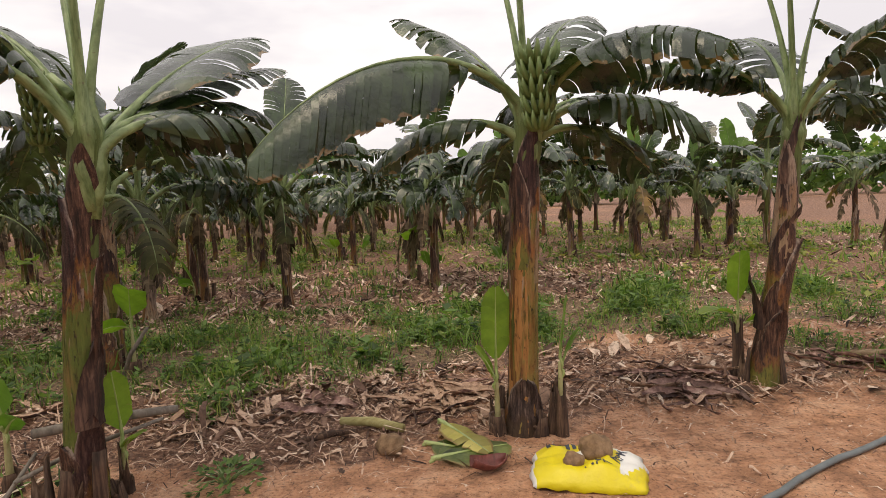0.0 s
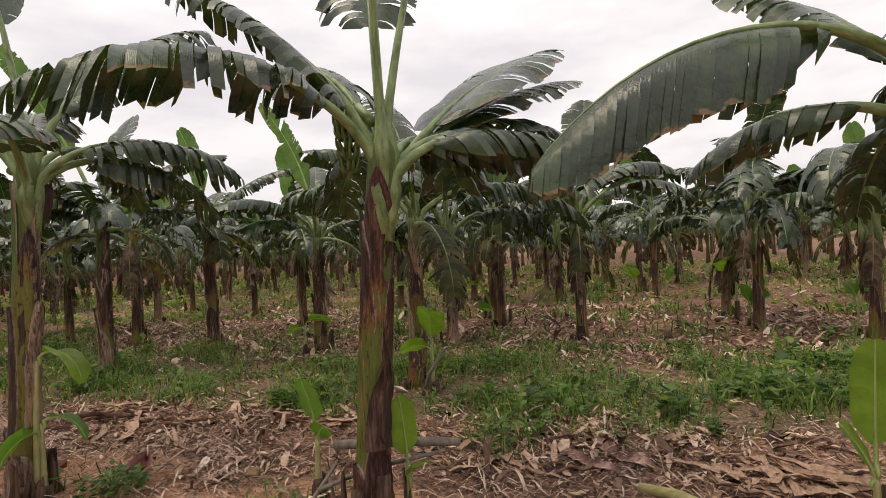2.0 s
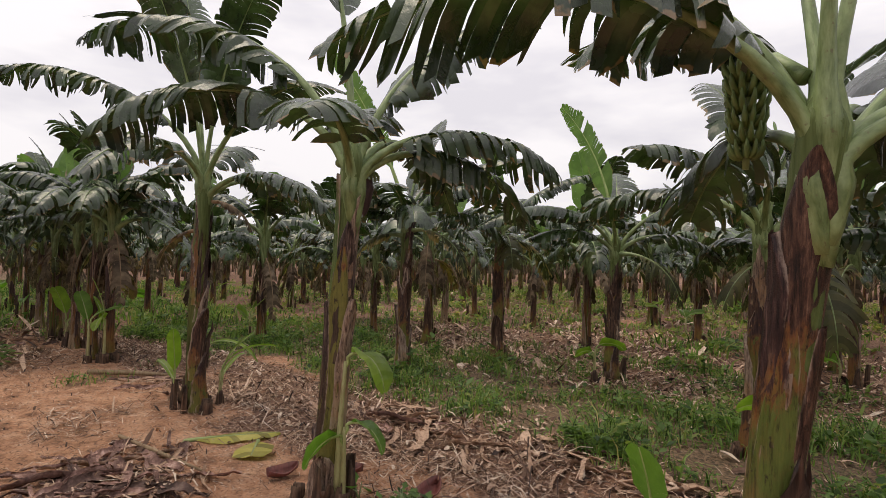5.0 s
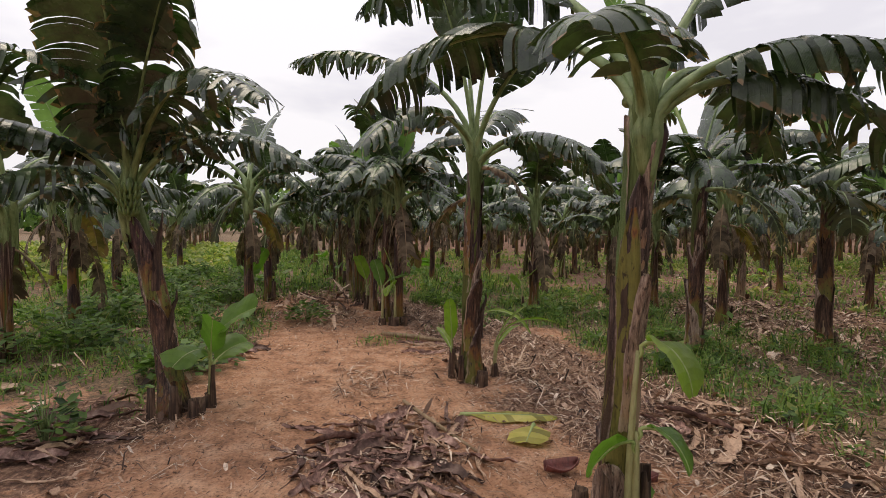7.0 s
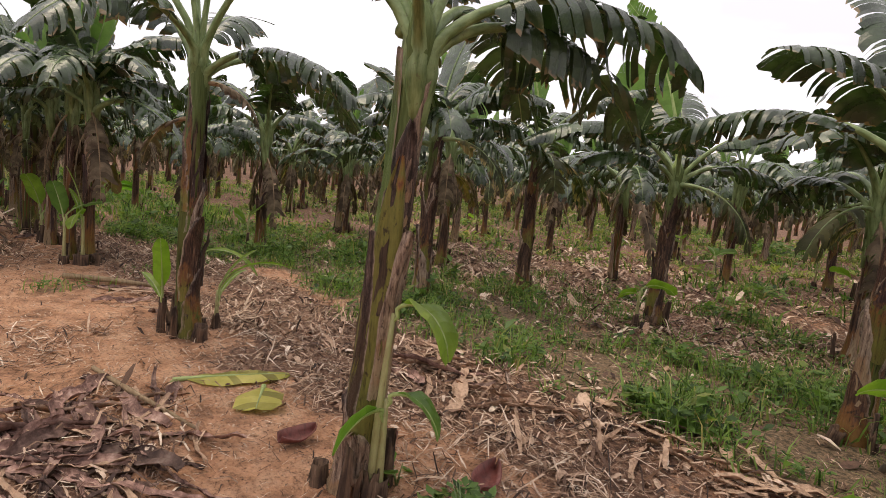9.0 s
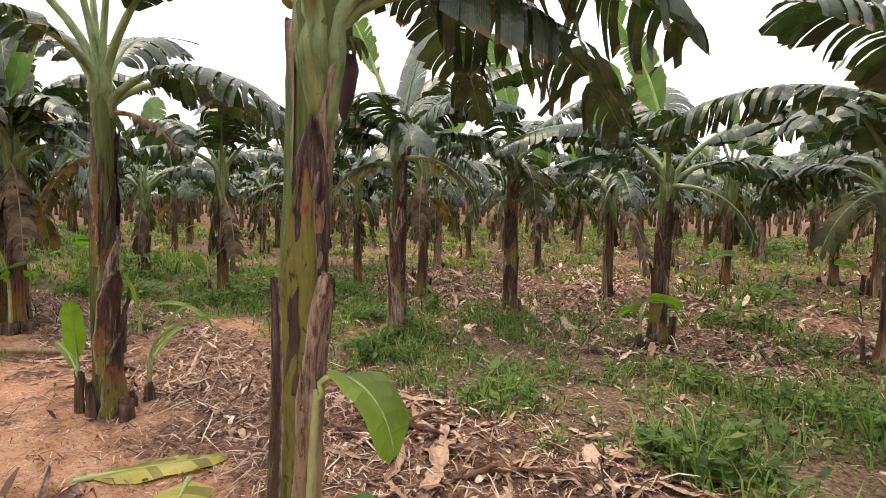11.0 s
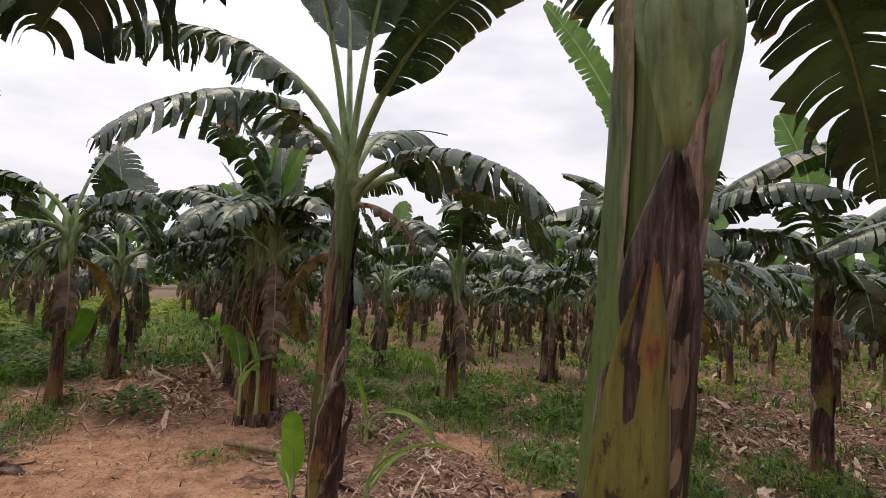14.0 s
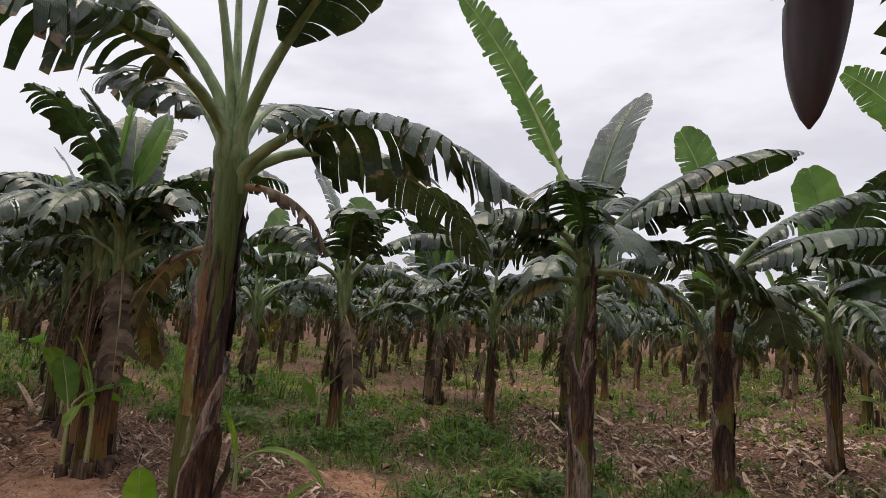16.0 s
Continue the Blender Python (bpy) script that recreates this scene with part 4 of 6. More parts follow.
plant_g = hero_plant(-7.26, 0.42, 16, 1.75, (-0.14, -0.36), 0.09, 0.07, [
    (10, 66, 40, 2.2, 0.34, 34, 0.4, "low"), (34, 68, 25, 1.9, 0.26, 50, 0.6, "low"), (38, 79, -35, 2.5, 0.27, 58, 0.95, A), (76, 84, 1, 1.38, 0.22, 45, 0.85, A), (66, 79, -42, 1.8, 0.27, 58, 0.85, A), (270, 80, -29, 1.60, 0.28, 50, 0.7, A),
    (210, 84, -20, 1.70, 0.28, 50, 0.7, A), (150, 84, 0, 1.71, 0.26, 45, 0.7, A), (328, 82, -50, 1.9, 0.3, 50, 0.8, "low"), (300, 84, -28, 1.48, 0.28, 45, 0.5, A), (318, 66, -58, 1.3, 0.28, 50, 0.8, A)],
    "leaning banana plant with a dark stem and small bunch", ((20, 0.17), (60, 0.24), (330, 0.2), (200, 0.15)), 3)
fruit_bunch(plant_g, (0.02, -0.3, 1.72), 55, 4, 0.085, (-0.1, -0.33, 1.75))

hero_plant(-8.73, 5.64, 17, 2.12, (0.0, 0.0), 0.085, 0.066, [
    (228, 72, 52, 2.6, 0.12, 8, 0.45, "young"), (56, 69, 1, 1.85, 0.28, 45, 0.3, A), (60, 54, -58, 1.68, 0.25, 58, 0.9, A), (243, 59, -45, 0.95, 0.24, 55, 0.6, A),
    (235, 69, 9, 1.10, 0.22, 35, 0.3, A), (310, 84, -28, 1.22, 0.28, 55, 0.85, A), (120, 84, -13, 1.63, 0.26, 50, 0.7, A), (180, 74, -30, 1.61, 0.26, 55, 0.7, A),
    (90, 85, 50, 1.5, 0.22, 15, 0.2, A), (335, 82, -66, 1.15, 0.3, 66, 0.55, A), (30, 76, -30, 1.5, 0.28, 55, 0.6, A), (270, 70, -40, 1.3, 0.27, 58, 0.75, A), (250, 15, -80, 0.9, 0.2, 50, 0.9, "old"), (30, 10, -86, 1.2, 0.2, 50, 0.95, "old")],
    "banana plant with one long pale leaf rising", ((100, 0.15), (250, 0.15)), 4)

hero_plant(-8.78, 7.3, 18, 2.1, (0.0, 0.02), 0.085, 0.066, [
    (60, 69, 5, 1.75, 0.26, 50, 0.6, A), (240, 59, -42, 1.19, 0.26, 55, 0.8, A), (200, 84, 62, 1.5, 0.17, 8, 0.2, "young"), (20, 59, -49, 1.50, 0.25, 55, 0.85, A),
    (120, 80, -22, 1.62, 0.26, 50, 0.7, A), (300, 84, -28, 1.40, 0.26, 50, 0.75, A), (170, 74, -34, 1.50, 0.26, 55, 0.8, A), (330, 40, -80, 1.3, 0.24, 55, 0.9, "old"), (80, 10, -86, 1.2, 0.22, 50, 0.95, "old")],
    "banana plant with torn leaves and an upright young leaf", ((60, 0.15), (230, 0.15)), 3)
hero_plant(-4.48, 6.42, 19, 1.92, (0.06, 0.0), 0.085, 0.066, [
    (40, 54, -49, 2.28, 0.27, 58, 0.85, A), (195, 64, -39, 1.85, 0.26, 55, 0.75, A), (300, 74, -38, 1.40, 0.26, 55, 0.85, A), (100, 84, -13, 1.73, 0.26, 50, 0.7, A),
    (150, 84, 23, 1.76, 0.26, 35, 0.5, A), (250, 84, -19, 1.50, 0.26, 50, 0.7, A), (20, 80, 30, 1.6, 0.24, 25, 0.4, A), (320, 10, -86, 1.4, 0.24, 45, 0.9, "old")],
    "banana plant with feathery torn leaves behind the first row", ((330, 0.16), (240, 0.15)), 3)
hero_plant(-7.05, 7.82, 20, 1.85, (0.05, 0.0), 0.085, 0.066, [
    (250, 69, -38, 2.17, 0.28, 55, 0.35, A), (245, 56, -34, 1.27, 0.27, 50, 0.4, A), (40, 69, -14, 2.07, 0.28, 50, 0.4, A), (60, 54, -50, 1.70, 0.26, 55, 0.6, A),
    (130, 84, 18, 1.66, 0.26, 35, 0.5, A), (190, 82, 45, 2.2, 0.16, 10, 0.4, "young"), (300, 84, -20, 1.42, 0.27, 50, 0.6, A), (160, 74, -30, 1.61, 0.26, 55, 0.8, A), (10, 5, -86, 1.2, 0.22, 50, 0.95, "old")],
    "banana plant with broad grey-green drooping leaves", ((60, 0.15), (300, 0.15)), 3)

# the bud and its first small fruits hang from the flowering plant
bud_stalk_path = [(0.1, -0.02, 2.1), (-0.05, 0.15, 2.34), (-0.26, 0.34, 2.36), (-0.36, 0.4, 2.25), (-0.37, 0.41, 2.12)]
v_, f_ = tube(bud_stalk_path, [0.03, 0.028, 0.025, 0.02, 0.018], 8)
bud_stalk = part("flower_stalk", make_mesh("flower_stalk", v_, f_, RIB), plant_d)
part("fruit_tier", fruit_mesh(71, 1, 15, 0.075, 1.1), bud_stalk, turned(-0.365, 0.405, 2.14, 0, 180))
bud_part(bud_stalk, (-0.37, 0.41, 2.1), (-0.38, 0.39, 1.83), 0.046)

# ---------- the rest of the grove ----------
PLANTS = [
    (3.33, 6.03), (-11.04, 2.36), (-11.3, 2.2), (-12.44, 2.0), (-14.0, 1.8), (-15.6, 1.5), (-17.3, 1.2), (-19.2, 0.9),
    (-5.34, 8.77), (-10.75, 7.3), (-12.2, 7.0), (-12.2, 8.3), (-12.3, 4.8),
    (-14.4, 7.25), (-14.8, 11.5), (-15.45, 7.6), (-18.5, 7.5), (-22.3, 6.5), (-12.1, 11.2), (-9.2, 9.8), (-8.95, 12.9), (-11.46, 15.0),
    (-3.57, 9.5), (-1.33, 11.1), (-1.81, 12.42), (-5.27, 10.53), (-6.85, 13.68), (-5.54, 14.73), (-3.45, 15.56), (0.42, 14.0), (3.41, 13.94),
    (2.12, 15.16), (4.66, 13.74), (9.39, 15.28), (10.84, 24.0), (9.8, 27.9), (-11.3, 14.58), (-10.81, -1.95), (-14.28, -2.85), (-11.79, 0.08), (6.4, 9.4),
    (-7.78, 14.6), (-5.87, 11.5), (-6.5, 16.6), (-4.03, 17.0), (0.02, 10.47), (-15.2, 4.2), (-17.6, 3.6), (-14.0, 0.0), (-16.5, -0.4), (-17.0, -5.4), (-9.2, -1.86), (-19.7, -3.4),
]
for k, (px, py) in enumerate(PLANTS):
    row = 0 < k < 8
    crown_plant(px, py, 500 + k, 2.12 if row else 1.88 + 0.2 * math.sin(k * 2.3), (0.84 if row else 0.95) + 0.08 * math.sin(k * 1.7))
for k, (px, py) in enumerate([(-11.75, 2.42), (-12.95, 2.2), (-13.4, 1.7), (-14.8, 1.9), (-16.4, 1.5)]):
    crown_plant(px, py, 580 + k, 1.95 + 0.1 * math.sin(k * 2.3), 0.74, leaves=6)

rng = random.Random(77)
taken = PLANTS + [(-7.48, 7.88), (-7.78, 14.6), (-5.87, 11.33), (-6.5, 16.6), (-4.03, 17.0), (0.02, 10.47), (-0.69, 4.48), (-3.1, 3.73), (-5.4, 3.15), (-7.94, 2.92), (-7.26, 0.42), (-8.73, 5.64), (-8.76, 7.29), (-4.48, 6.42), (-7.05, 7.8), (1.29, 5.2)]
count, FAR = 0, []
for i in range(-2, 34):
    for j in range(-3, 22):
        gx, gy = 4.0 - 0.98 * 2.3 * i - 0.2 * 2.6 * j + rng.uniform(-0.4, 0.4), 5.3 - 0.2 * 2.3 * i + 0.98 * 2.6 * j + rng.uniform(-0.4, 0.4)
        if behind(gx, gy) < 1.2 and not (behind(gx, gy) < -4.0 and gx < -9):
            if not (gx < -19.5 and behind(gx, gy) > -0.6):
                continue
        if behind(gx, gy) < -9 or (gx > 5 and gy > 25) or (gx > -14 and behind(gx, gy) < 6.0):
            continue
        if min((gx - a) ** 2 + (gy - b) ** 2 for a, b in taken) < 1.85 ** 2 or rng.random() < 0.06:
            continue
        d = math.hypot(gx + 4, gy - 3)
        if d < 23:
            crown_plant(gx, gy, 900 + count, 1.9 + rng.uniform(-0.3, 0.25), rng.uniform(0.9, 1.1), leaves=8)
            count += 1
        else:
            FAR.append((gx, gy))


def far_grove(places):
    """The plants too far off to tell apart and the added unseen rows, joined by material."""
    rng = random.Random(5)
    sets = {}
    lib = []
    for k, (kind, length, e0, e1, w, hang, torn, bend) in enumerate(KINDS):
        lib.append((kind, leaf_meshes(300 + k, length, e0, e1, w, hang, torn * 0.8, 0.2, 0.02, power=bend, mats=(RIB, LEAF), fine=0.27, seg=2, sides=3, n=5)))
    stem = stem_mesh(9, 1.0, 0.09, 0.062, (0, 0), 4, 7)

    def arrays(me):
        co = np.empty(len(me.vertices) * 3)
        me.vertices.foreach_get("co", co)
        return co.reshape(-1, 3), [tuple(p.vertices) for p in me.polygons], {a.name: np.array([d.value for d in a.data]) for a in me.attributes if a.data_type == "FLOAT" and a.domain == "POINT"}

    def put(key, arr, m):
        co, faces, at = arr
        v, f, a = sets.setdefault(key, ([], [], {"along": [], "across": []}))
        base = sum(len(x) for x in v)
        mm = np.array(m)
        v.append(co @ mm[:3, :3].T + mm[:3, 3])
        f.extend(tuple(i + base for i in q) for q in faces)
        for name in a:
            a[name].append(at.get(name, np.zeros(len(co))))
    cache = [(kind, arrays(r), arrays(b)) for kind, (r, b) in lib]
    stem_arr = arrays(stem)
    for x, y in places:
        h = rng.uniform(1.7, 2.25)
        put("stem", stem_arr, Matrix.Translation((x, y, -0.05)) @ Matrix.Diagonal((1, 1, h, 1)))
        az = rng.uniform(0, 360)
        for k in range(10):
            kind, r, b = rng.choice([c for c in cache if c[0] == ("flag" if k == 0 else "up" if k == 1 else "dead" if k > 6 else "arch")])
            az += 137
            m = turned(x, y, h * (0.85 if k > 6 else 1) + rng.uniform(-0.1, 0.1), az, 0, rng.uniform(0.8, 1.1))
            put("rib", r, m)
            put(kind if kind in ("dead", "flag") else "blade", b, m)
    for key, (v, f, a) in sets.items():
        mat = {"stem": TRUNK, "rib": RIB, "blade": LEAF, "dead": LEAF_DEAD, "flag": LEAF_PALE}[key]
        me = make_mesh("far_grove", np.concatenate(v), f, mat, True, {n: np.concatenate(x) for n, x in a.items()})
        tagged(new("far_grove", me), "distant banana plants of the same plantation", "banana grove", kind="stuff")


# unseen rows added behind the camera, to darken reflections and bounced light
FAR += [(x + 0.4 * math.sin(7 * x + b), 3.73 + (b + 0.2 * (x + 3.1)) / 0.98) for b in (-5.4, -7.8, -10.2) for x in (-4.4, -2.2, 0.0, 2.2, 4.4, 6.6, 8.8)]
far_grove(FAR)

# ---------- suckers ----------
STALK = rib_material("sucker_stalk", (0.3, 0.26, 0.12), (0.42, 0.42, 0.2), 0.6)


def sucker(x, y, stalk, leaves, label="young banana sucker with bright yellow-green leaves", seed=1, lean=(0, 0), old=0.2, kind=1.0):
    """A young shoot: dry foot, thin stalk, a few whole leaves. leaves: bearing, slopes, length, half width, sag."""
    root = tagged(new("banana_sucker"), label, "banana sucker", "banana suckers")
    root.location = (x, y, ground_z(x, y) - 0.02)
    path = [(lean[0] * v * v, lean[1] * v * v, stalk * v) for v in (0, 0.25, 0.5, 0.75, 1.0)]
    v, f = tube(path, [0.026, 0.021, 0.018, 0.015, 0.012], 8)
    part("stalk", make_mesh("stalk", v, f, STALK), root)
    if old:
        part("stump", STUMPS[seed % 4], root, turned(0, 0, -0.01, seed * 77, 0, old / 0.3))
    for k, (az, e0, e1, length, w, hang) in enumerate(leaves):
        ms = leaf_meshes(seed * 13 + k, length, e0, e1, w, hang, 0.06, mats=(RIB_YOUNG, LEAF_YOUNG if kind > 0.5 else LEAF_FRESH), thick=0.008, lead=0.05, bare=0.18, fine=1.6, fold=26, roll=(seed * 53 + k * 71) % 110 - 55)
        add_leaf(root, ms, turned(lean[0], lean[1], stalk - 0.06 * k, az))
    return root


LEAF_FRESH = leaf_material("fresh_leaf", (0.09, 0.17, 0.035), (0.15, 0.25, 0.06), (0.25, 0.22, 0.08), 0.4, 0.4, 1.0, 0.4, 0.2)
sucker(-0.86, 4.42, 0.4, [(285, 88, 84, 0.58, 0.075, 30), (200, 80, 50, 0.3, 0.04, 10)], seed=1, old=0.3)
sucker(-0.46, 4.36, 0.5, [(300, 86, 76, 0.44, 0.07, 35), (340, 80, 55, 0.3, 0.05, 15)], seed=2, old=0.3, kind=0)
sucker(-3.62, 3.9, 0.42, [(265, 84, 66, 0.34, 0.085, 25), (330, 70, 20, 0.2, 0.05, 35)], seed=3, old=0.28, kind=0)
sucker(-2.98, 3.9, 0.3, [(280, 86, 76, 0.42, 0.06, 40), (330, 80, 10, 0.25, 0.045, 50)], seed=4, old=0.3)
sucker(1.15, 5.28, 0.55, [(250, 86, 70, 0.5, 0.1, 25), (190, 60, -20, 0.35, 0.07, 15), (330, 50, -20, 0.35, 0.06, 15)], seed=6, old=0.4)
sucker(-5.28, 3.17, 0.9, [(22, 72, -87, 0.44, 0.1, 22)], "young banana sucker with one yellow-green hanging leaf", seed=7, lean=(0.03, 0.02), old=0.3)
sucker(-5.26, 3.2, 0.5, [(30, 60, -75, 0.36, 0.075, 20), (285, 35, -60, 0.34, 0.09, 25)], "young banana sucker with drooping green leaves", seed=9, old=0.24, kind=0)
sucker(-8.1, 2.72, 0.3, [(330, 86, 76, 0.5, 0.055, 10), (200, 70, 10, 0.4, 0.03, 10)], seed=10, old=0.25)
sucker(-8.12, 3.15, 0.35, [(80, 80, -20, 0.7, 0.02, 5), (40, 86, 30, 0.6, 0.018, 5), (130, 78, 0, 0.5, 0.02, 5)], seed=11, old=0.25)
sucker(-7.32, 0.68, 0.5, [(75, 70, 20, 0.5, 0.14, 15), (330, 50, -40, 0.4, 0.12, 30), (20, 80, 50, 0.4, 0.1, 10), (140, 60, 0, 0.4, 0.1, 20)], seed=12, old=0.35, kind=0)
sucker(-4.16, 6.2, 0.5, [(300, 80, 40, 0.45, 0.12, 15), (230, 60, -30, 0.35, 0.08, 25)], seed=13, old=0.3)
sucker(-1.62, 11.6, 0.7, [(250, 80, 10, 0.6, 0.15, 25), (40, 70, 0, 0.5, 0.1, 25)], seed=14, old=0.3)
sucker(-7.0, 7.45, 0.45, [(30, 70, -40, 0.42, 0.11, 30), (250, 50, -40, 0.3, 0.08, 30)], seed=15, old=0.3)
sucker(-12.35, 4.6, 0.5, [(60, 75, 30, 0.45, 0.12, 15), (100, 60, -30, 0.4, 0.1, 25), (300, 70, 20, 0.4, 0.1, 20)], seed=16, old=0.3)
sucker(-10.9, 2.3, 0.6, [(300, 86, 60, 0.6, 0.03, 5), (340, 80, -60, 0.5, 0.07, 25), (210, 84, 40, 0.5, 0.03, 5)], seed=17, old=0.3)
sucker(-10.3, 3.4, 0.2, [(60, 70, -60, 0.9, 0.03, 5), (330, 86, 40, 0.7, 0.03, 5)], seed=18, old=0)
sucker(-12.2, 0.0, 0.6, [(60, 74, 45, 0.6, 0.1, 25), (160, 76, 40, 0.5, 0.1, 25), (280, 74, 45, 0.6, 0.1, 25), (0, 82, 60, 0.55, 0.09, 20)], seed=19, old=0, kind=0)
srng = random.Random(31)
for k, (px, py) in enumerate(PLANTS):
    if srng.random() < 0.6:
        a = srng.uniform(0, 6.28)
        sucker(px + 0.24 * math.cos(a), py + 0.24 * math.sin(a), srng.uniform(0.3, 0.6),
               [(srng.uniform(0, 360), srng.uniform(60, 86), srng.uniform(-40, 60), srng.uniform(0.3, 0.55), srng.uniform(0.06, 0.12), srng.uniform(10, 30)) for _ in range(srng.choice((1, 2, 2)))],
               seed=40 + k, old=srng.choice((0, 0.25, 0.3)), kind=srng.choice((0, 1, 1)))


# ---------- weeds and grass ----------
def blade_material(name, a, c, dry, rough=0.55, through_light=0.35):
    m, n, l, b = material(name, rough)
    isl = island(n)
    col = ramp(n, l, isl, (0.0, a), (0.55, c), (0.86, c), (0.97, dry))
    l.new(col, b.inputs["Base Color"])
    b.inputs["Specular IOR Level"].default_value = 0.35
    tr = n.new("ShaderNodeBsdfTranslucent")
    l.new(mix(n, l, 1.0, col, (1.5, 1.8, 0.8), "MULTIPLY"), tr.inputs["Color"])
    ms = n.new("ShaderNodeMixShader")
    ms.inputs[0].default_value = through_light
    l.new(b.outputs[0], ms.inputs[1])
    l.new(tr.outputs[0], ms.inputs[2])
    l.new(ms.outputs[0], n["Material Output"].inputs[0])
    return m


GRASS = blade_material("grass", (0.03, 0.065, 0.02), (0.2, 0.3, 0.09), (0.42, 0.34, 0.17))
WEED = blade_material("weed", (0.022, 0.052, 0.016), (0.125, 0.21, 0.06), (0.22, 0.25, 0.08))
WEED_PALE = blade_material("pale_weed", (0.1, 0.14, 0.04), (0.27, 0.3, 0.09), (0.4, 0.33, 0.14))


def litter_material():
    m, n, l, b = material("dry_litter", 0.9)
    isl = island(n)
    col = ramp(n, l, isl, (0.0, (0.03, 0.016, 0.013)), (0.28, (0.19, 0.105, 0.072)), (0.5, (0.5, 0.32, 0.22)), (0.8, (0.67, 0.48, 0.36)), (1.0, (0.82, 0.68, 0.56)))
    vec = coords(n, l)
    blot = ramp(n, l, tex_noise(n, l, vec, 26.0, 4, 0.7), (0.32, (0.45, 0.4, 0.38)), (0.55, (1, 1, 1)))
    col = mix(n, l, 1.0, col, blot, "MULTIPLY")
    l.new(col, b.inputs["Base Color"])
    bump(n, l, b, tex_noise(n, l, vec, 120.0, 3), 0.5, 0.004)
    return m


def dark_litter_material():
    m, n, l, b = material("rotting_leaf", 0.85)
    vec = coords(n, l)
    col = ramp(n, l, tex_noise(n, l, vec, 9.0, 5, 0.7), (0.3, (0.04, 0.02, 0.018)), (0.45, (0.15, 0.08, 0.066)), (0.58, (0.32, 0.19, 0.155)), (0.75, (0.52, 0.37, 0.31)))
    tone = n.new("ShaderNodeMapRange")
    l.new(n.new("ShaderNodeObjectInfo").outputs["Random"], tone.inputs["Value"])
    tone.inputs["To Min"].default_value, tone.inputs["To Max"].default_value = 0.4, 1.5
    col = mix(n, l, 1.0, col, tone.outputs[0], "MULTIPLY")
    l.new(col, b.inputs["Base Color"])
    bump(n, l, b, tex_noise(n, l, vec, 60.0, 4), 0.6, 0.006)
    return m


LITTER = litter_material()
ROTTING = dark_litter_material()


def floor_z(x, y):
    return ground_z(x, y) + 0.02 * noise.noise((x * 6, y * 6, 1))


def grass_stuff(name, label, places, lo, hi, width, mat, seed, droop=0.5):
    """Blades as thin bent strips. places: x, y, size."""
    r = np.random.RandomState(seed)
    n = len(places)
    p = np.array([(x, y, floor_z(x, y) - 0.01) for x, y, _ in places])
    size = np.array([s for _, _, s in places])
    h = r.uniform(lo, hi, n) * size
    a, b = r.uniform(0, 2 * np.pi, n), r.uniform(0, 2 * np.pi, n)
    lean = r.uniform(0.1 if droop < 2 else 0.86, 1.0, n) * droop
    d = np.stack([np.cos(a), np.sin(a), np.zeros(n)], 1)
    s = np.stack([np.cos(b), np.sin(b), np.zeros(n)], 1) * (width * r.uniform(0.6, 1.3, n))[:, None]
    up = np.array([0, 0, 1.0])
    mid = p + d * (h * lean * 0.3)[:, None] + up * (h * 0.55)[:, None]
    tip = p + d * (h * lean * 1.1)[:, None] + up * (h * (1 - 0.35 * lean))[:, None]
    verts = np.stack([p - s * 0.5, p + s * 0.5, mid - s * 0.42, mid + s * 0.42, tip], 1).reshape(-1, 3)
    k = np.arange(n)[:, None] * 5
    faces = [tuple(q) for q in (k + np.array([0, 1, 3, 2])).tolist()] + [tuple(q) for q in (k + np.array([2, 3, 4])).tolist()]
    return tagged(new(name, make_mesh(name, verts, faces, mat)), label, name.replace("_", " "), kind="stuff")


def scatter(n, x0, x1, y0, y1, density, seed, clump=0.0):
    r = random.Random(seed)
    out = []
    while n > 0:
        x, y = r.uniform(x0, x1), r.uniform(y0, y1)
        n -= 1
        d = density(x, y)
        if r.random() < d:
            out.append((x, y, (0.5 + 0.75 * d) * r.uniform(0.65, 1.2) * (0.75 + 0.5 * abs(noise.noise((x * 3, y * 3, 2.0))) * 2)))
    return out


def lush(x, y):
    v = weed_at(x, y)
    c = noise.noise((x * 1.8, y * 1.8, 5.0)) + 0.6 * noise.noise((x * 4.5, y * 4.5, 9.0)) + 0.5
    d = noise.noise((x * 0.9 + 4, y * 0.9, 1.0))
    return max(0.0, v - 0.2) * max(0.0, c + 0.9 * d + 0.02) * 1.7


grass_stuff("grass", "green grass and weeds between the rows", scatter(160000, -15, 4.5, -4.5, 9.5, lush, 3), 0.08, 0.27, 0.012, GRASS, 1, 1.2)
grass_stuff("grass", "green grass further back under the plants", scatter(90000, -30, 14, 8.5, 30, lush, 4), 0.14, 0.34, 0.03, GRASS, 2, 0.9)
grass_stuff("dry_grass", "sparse dry grass stalks in the soil", scatter(95000, -12, 3.5, 0.0, 6.5, lambda x, y: 0.3 + 0.35 * litter_at(x, y), 5), 0.015, 0.06, 0.008, LITTER, 3, 2.8)


grass_stuff("dry_grass", "long pale straw strands lying in the litter", scatter(26000, -14, 4.5, 0.3, 9.5, lambda x, y: 0.08 + 0.75 * litter_at(x, y), 15), 0.05, 0.15, 0.013, LITTER, 13, 2.75)


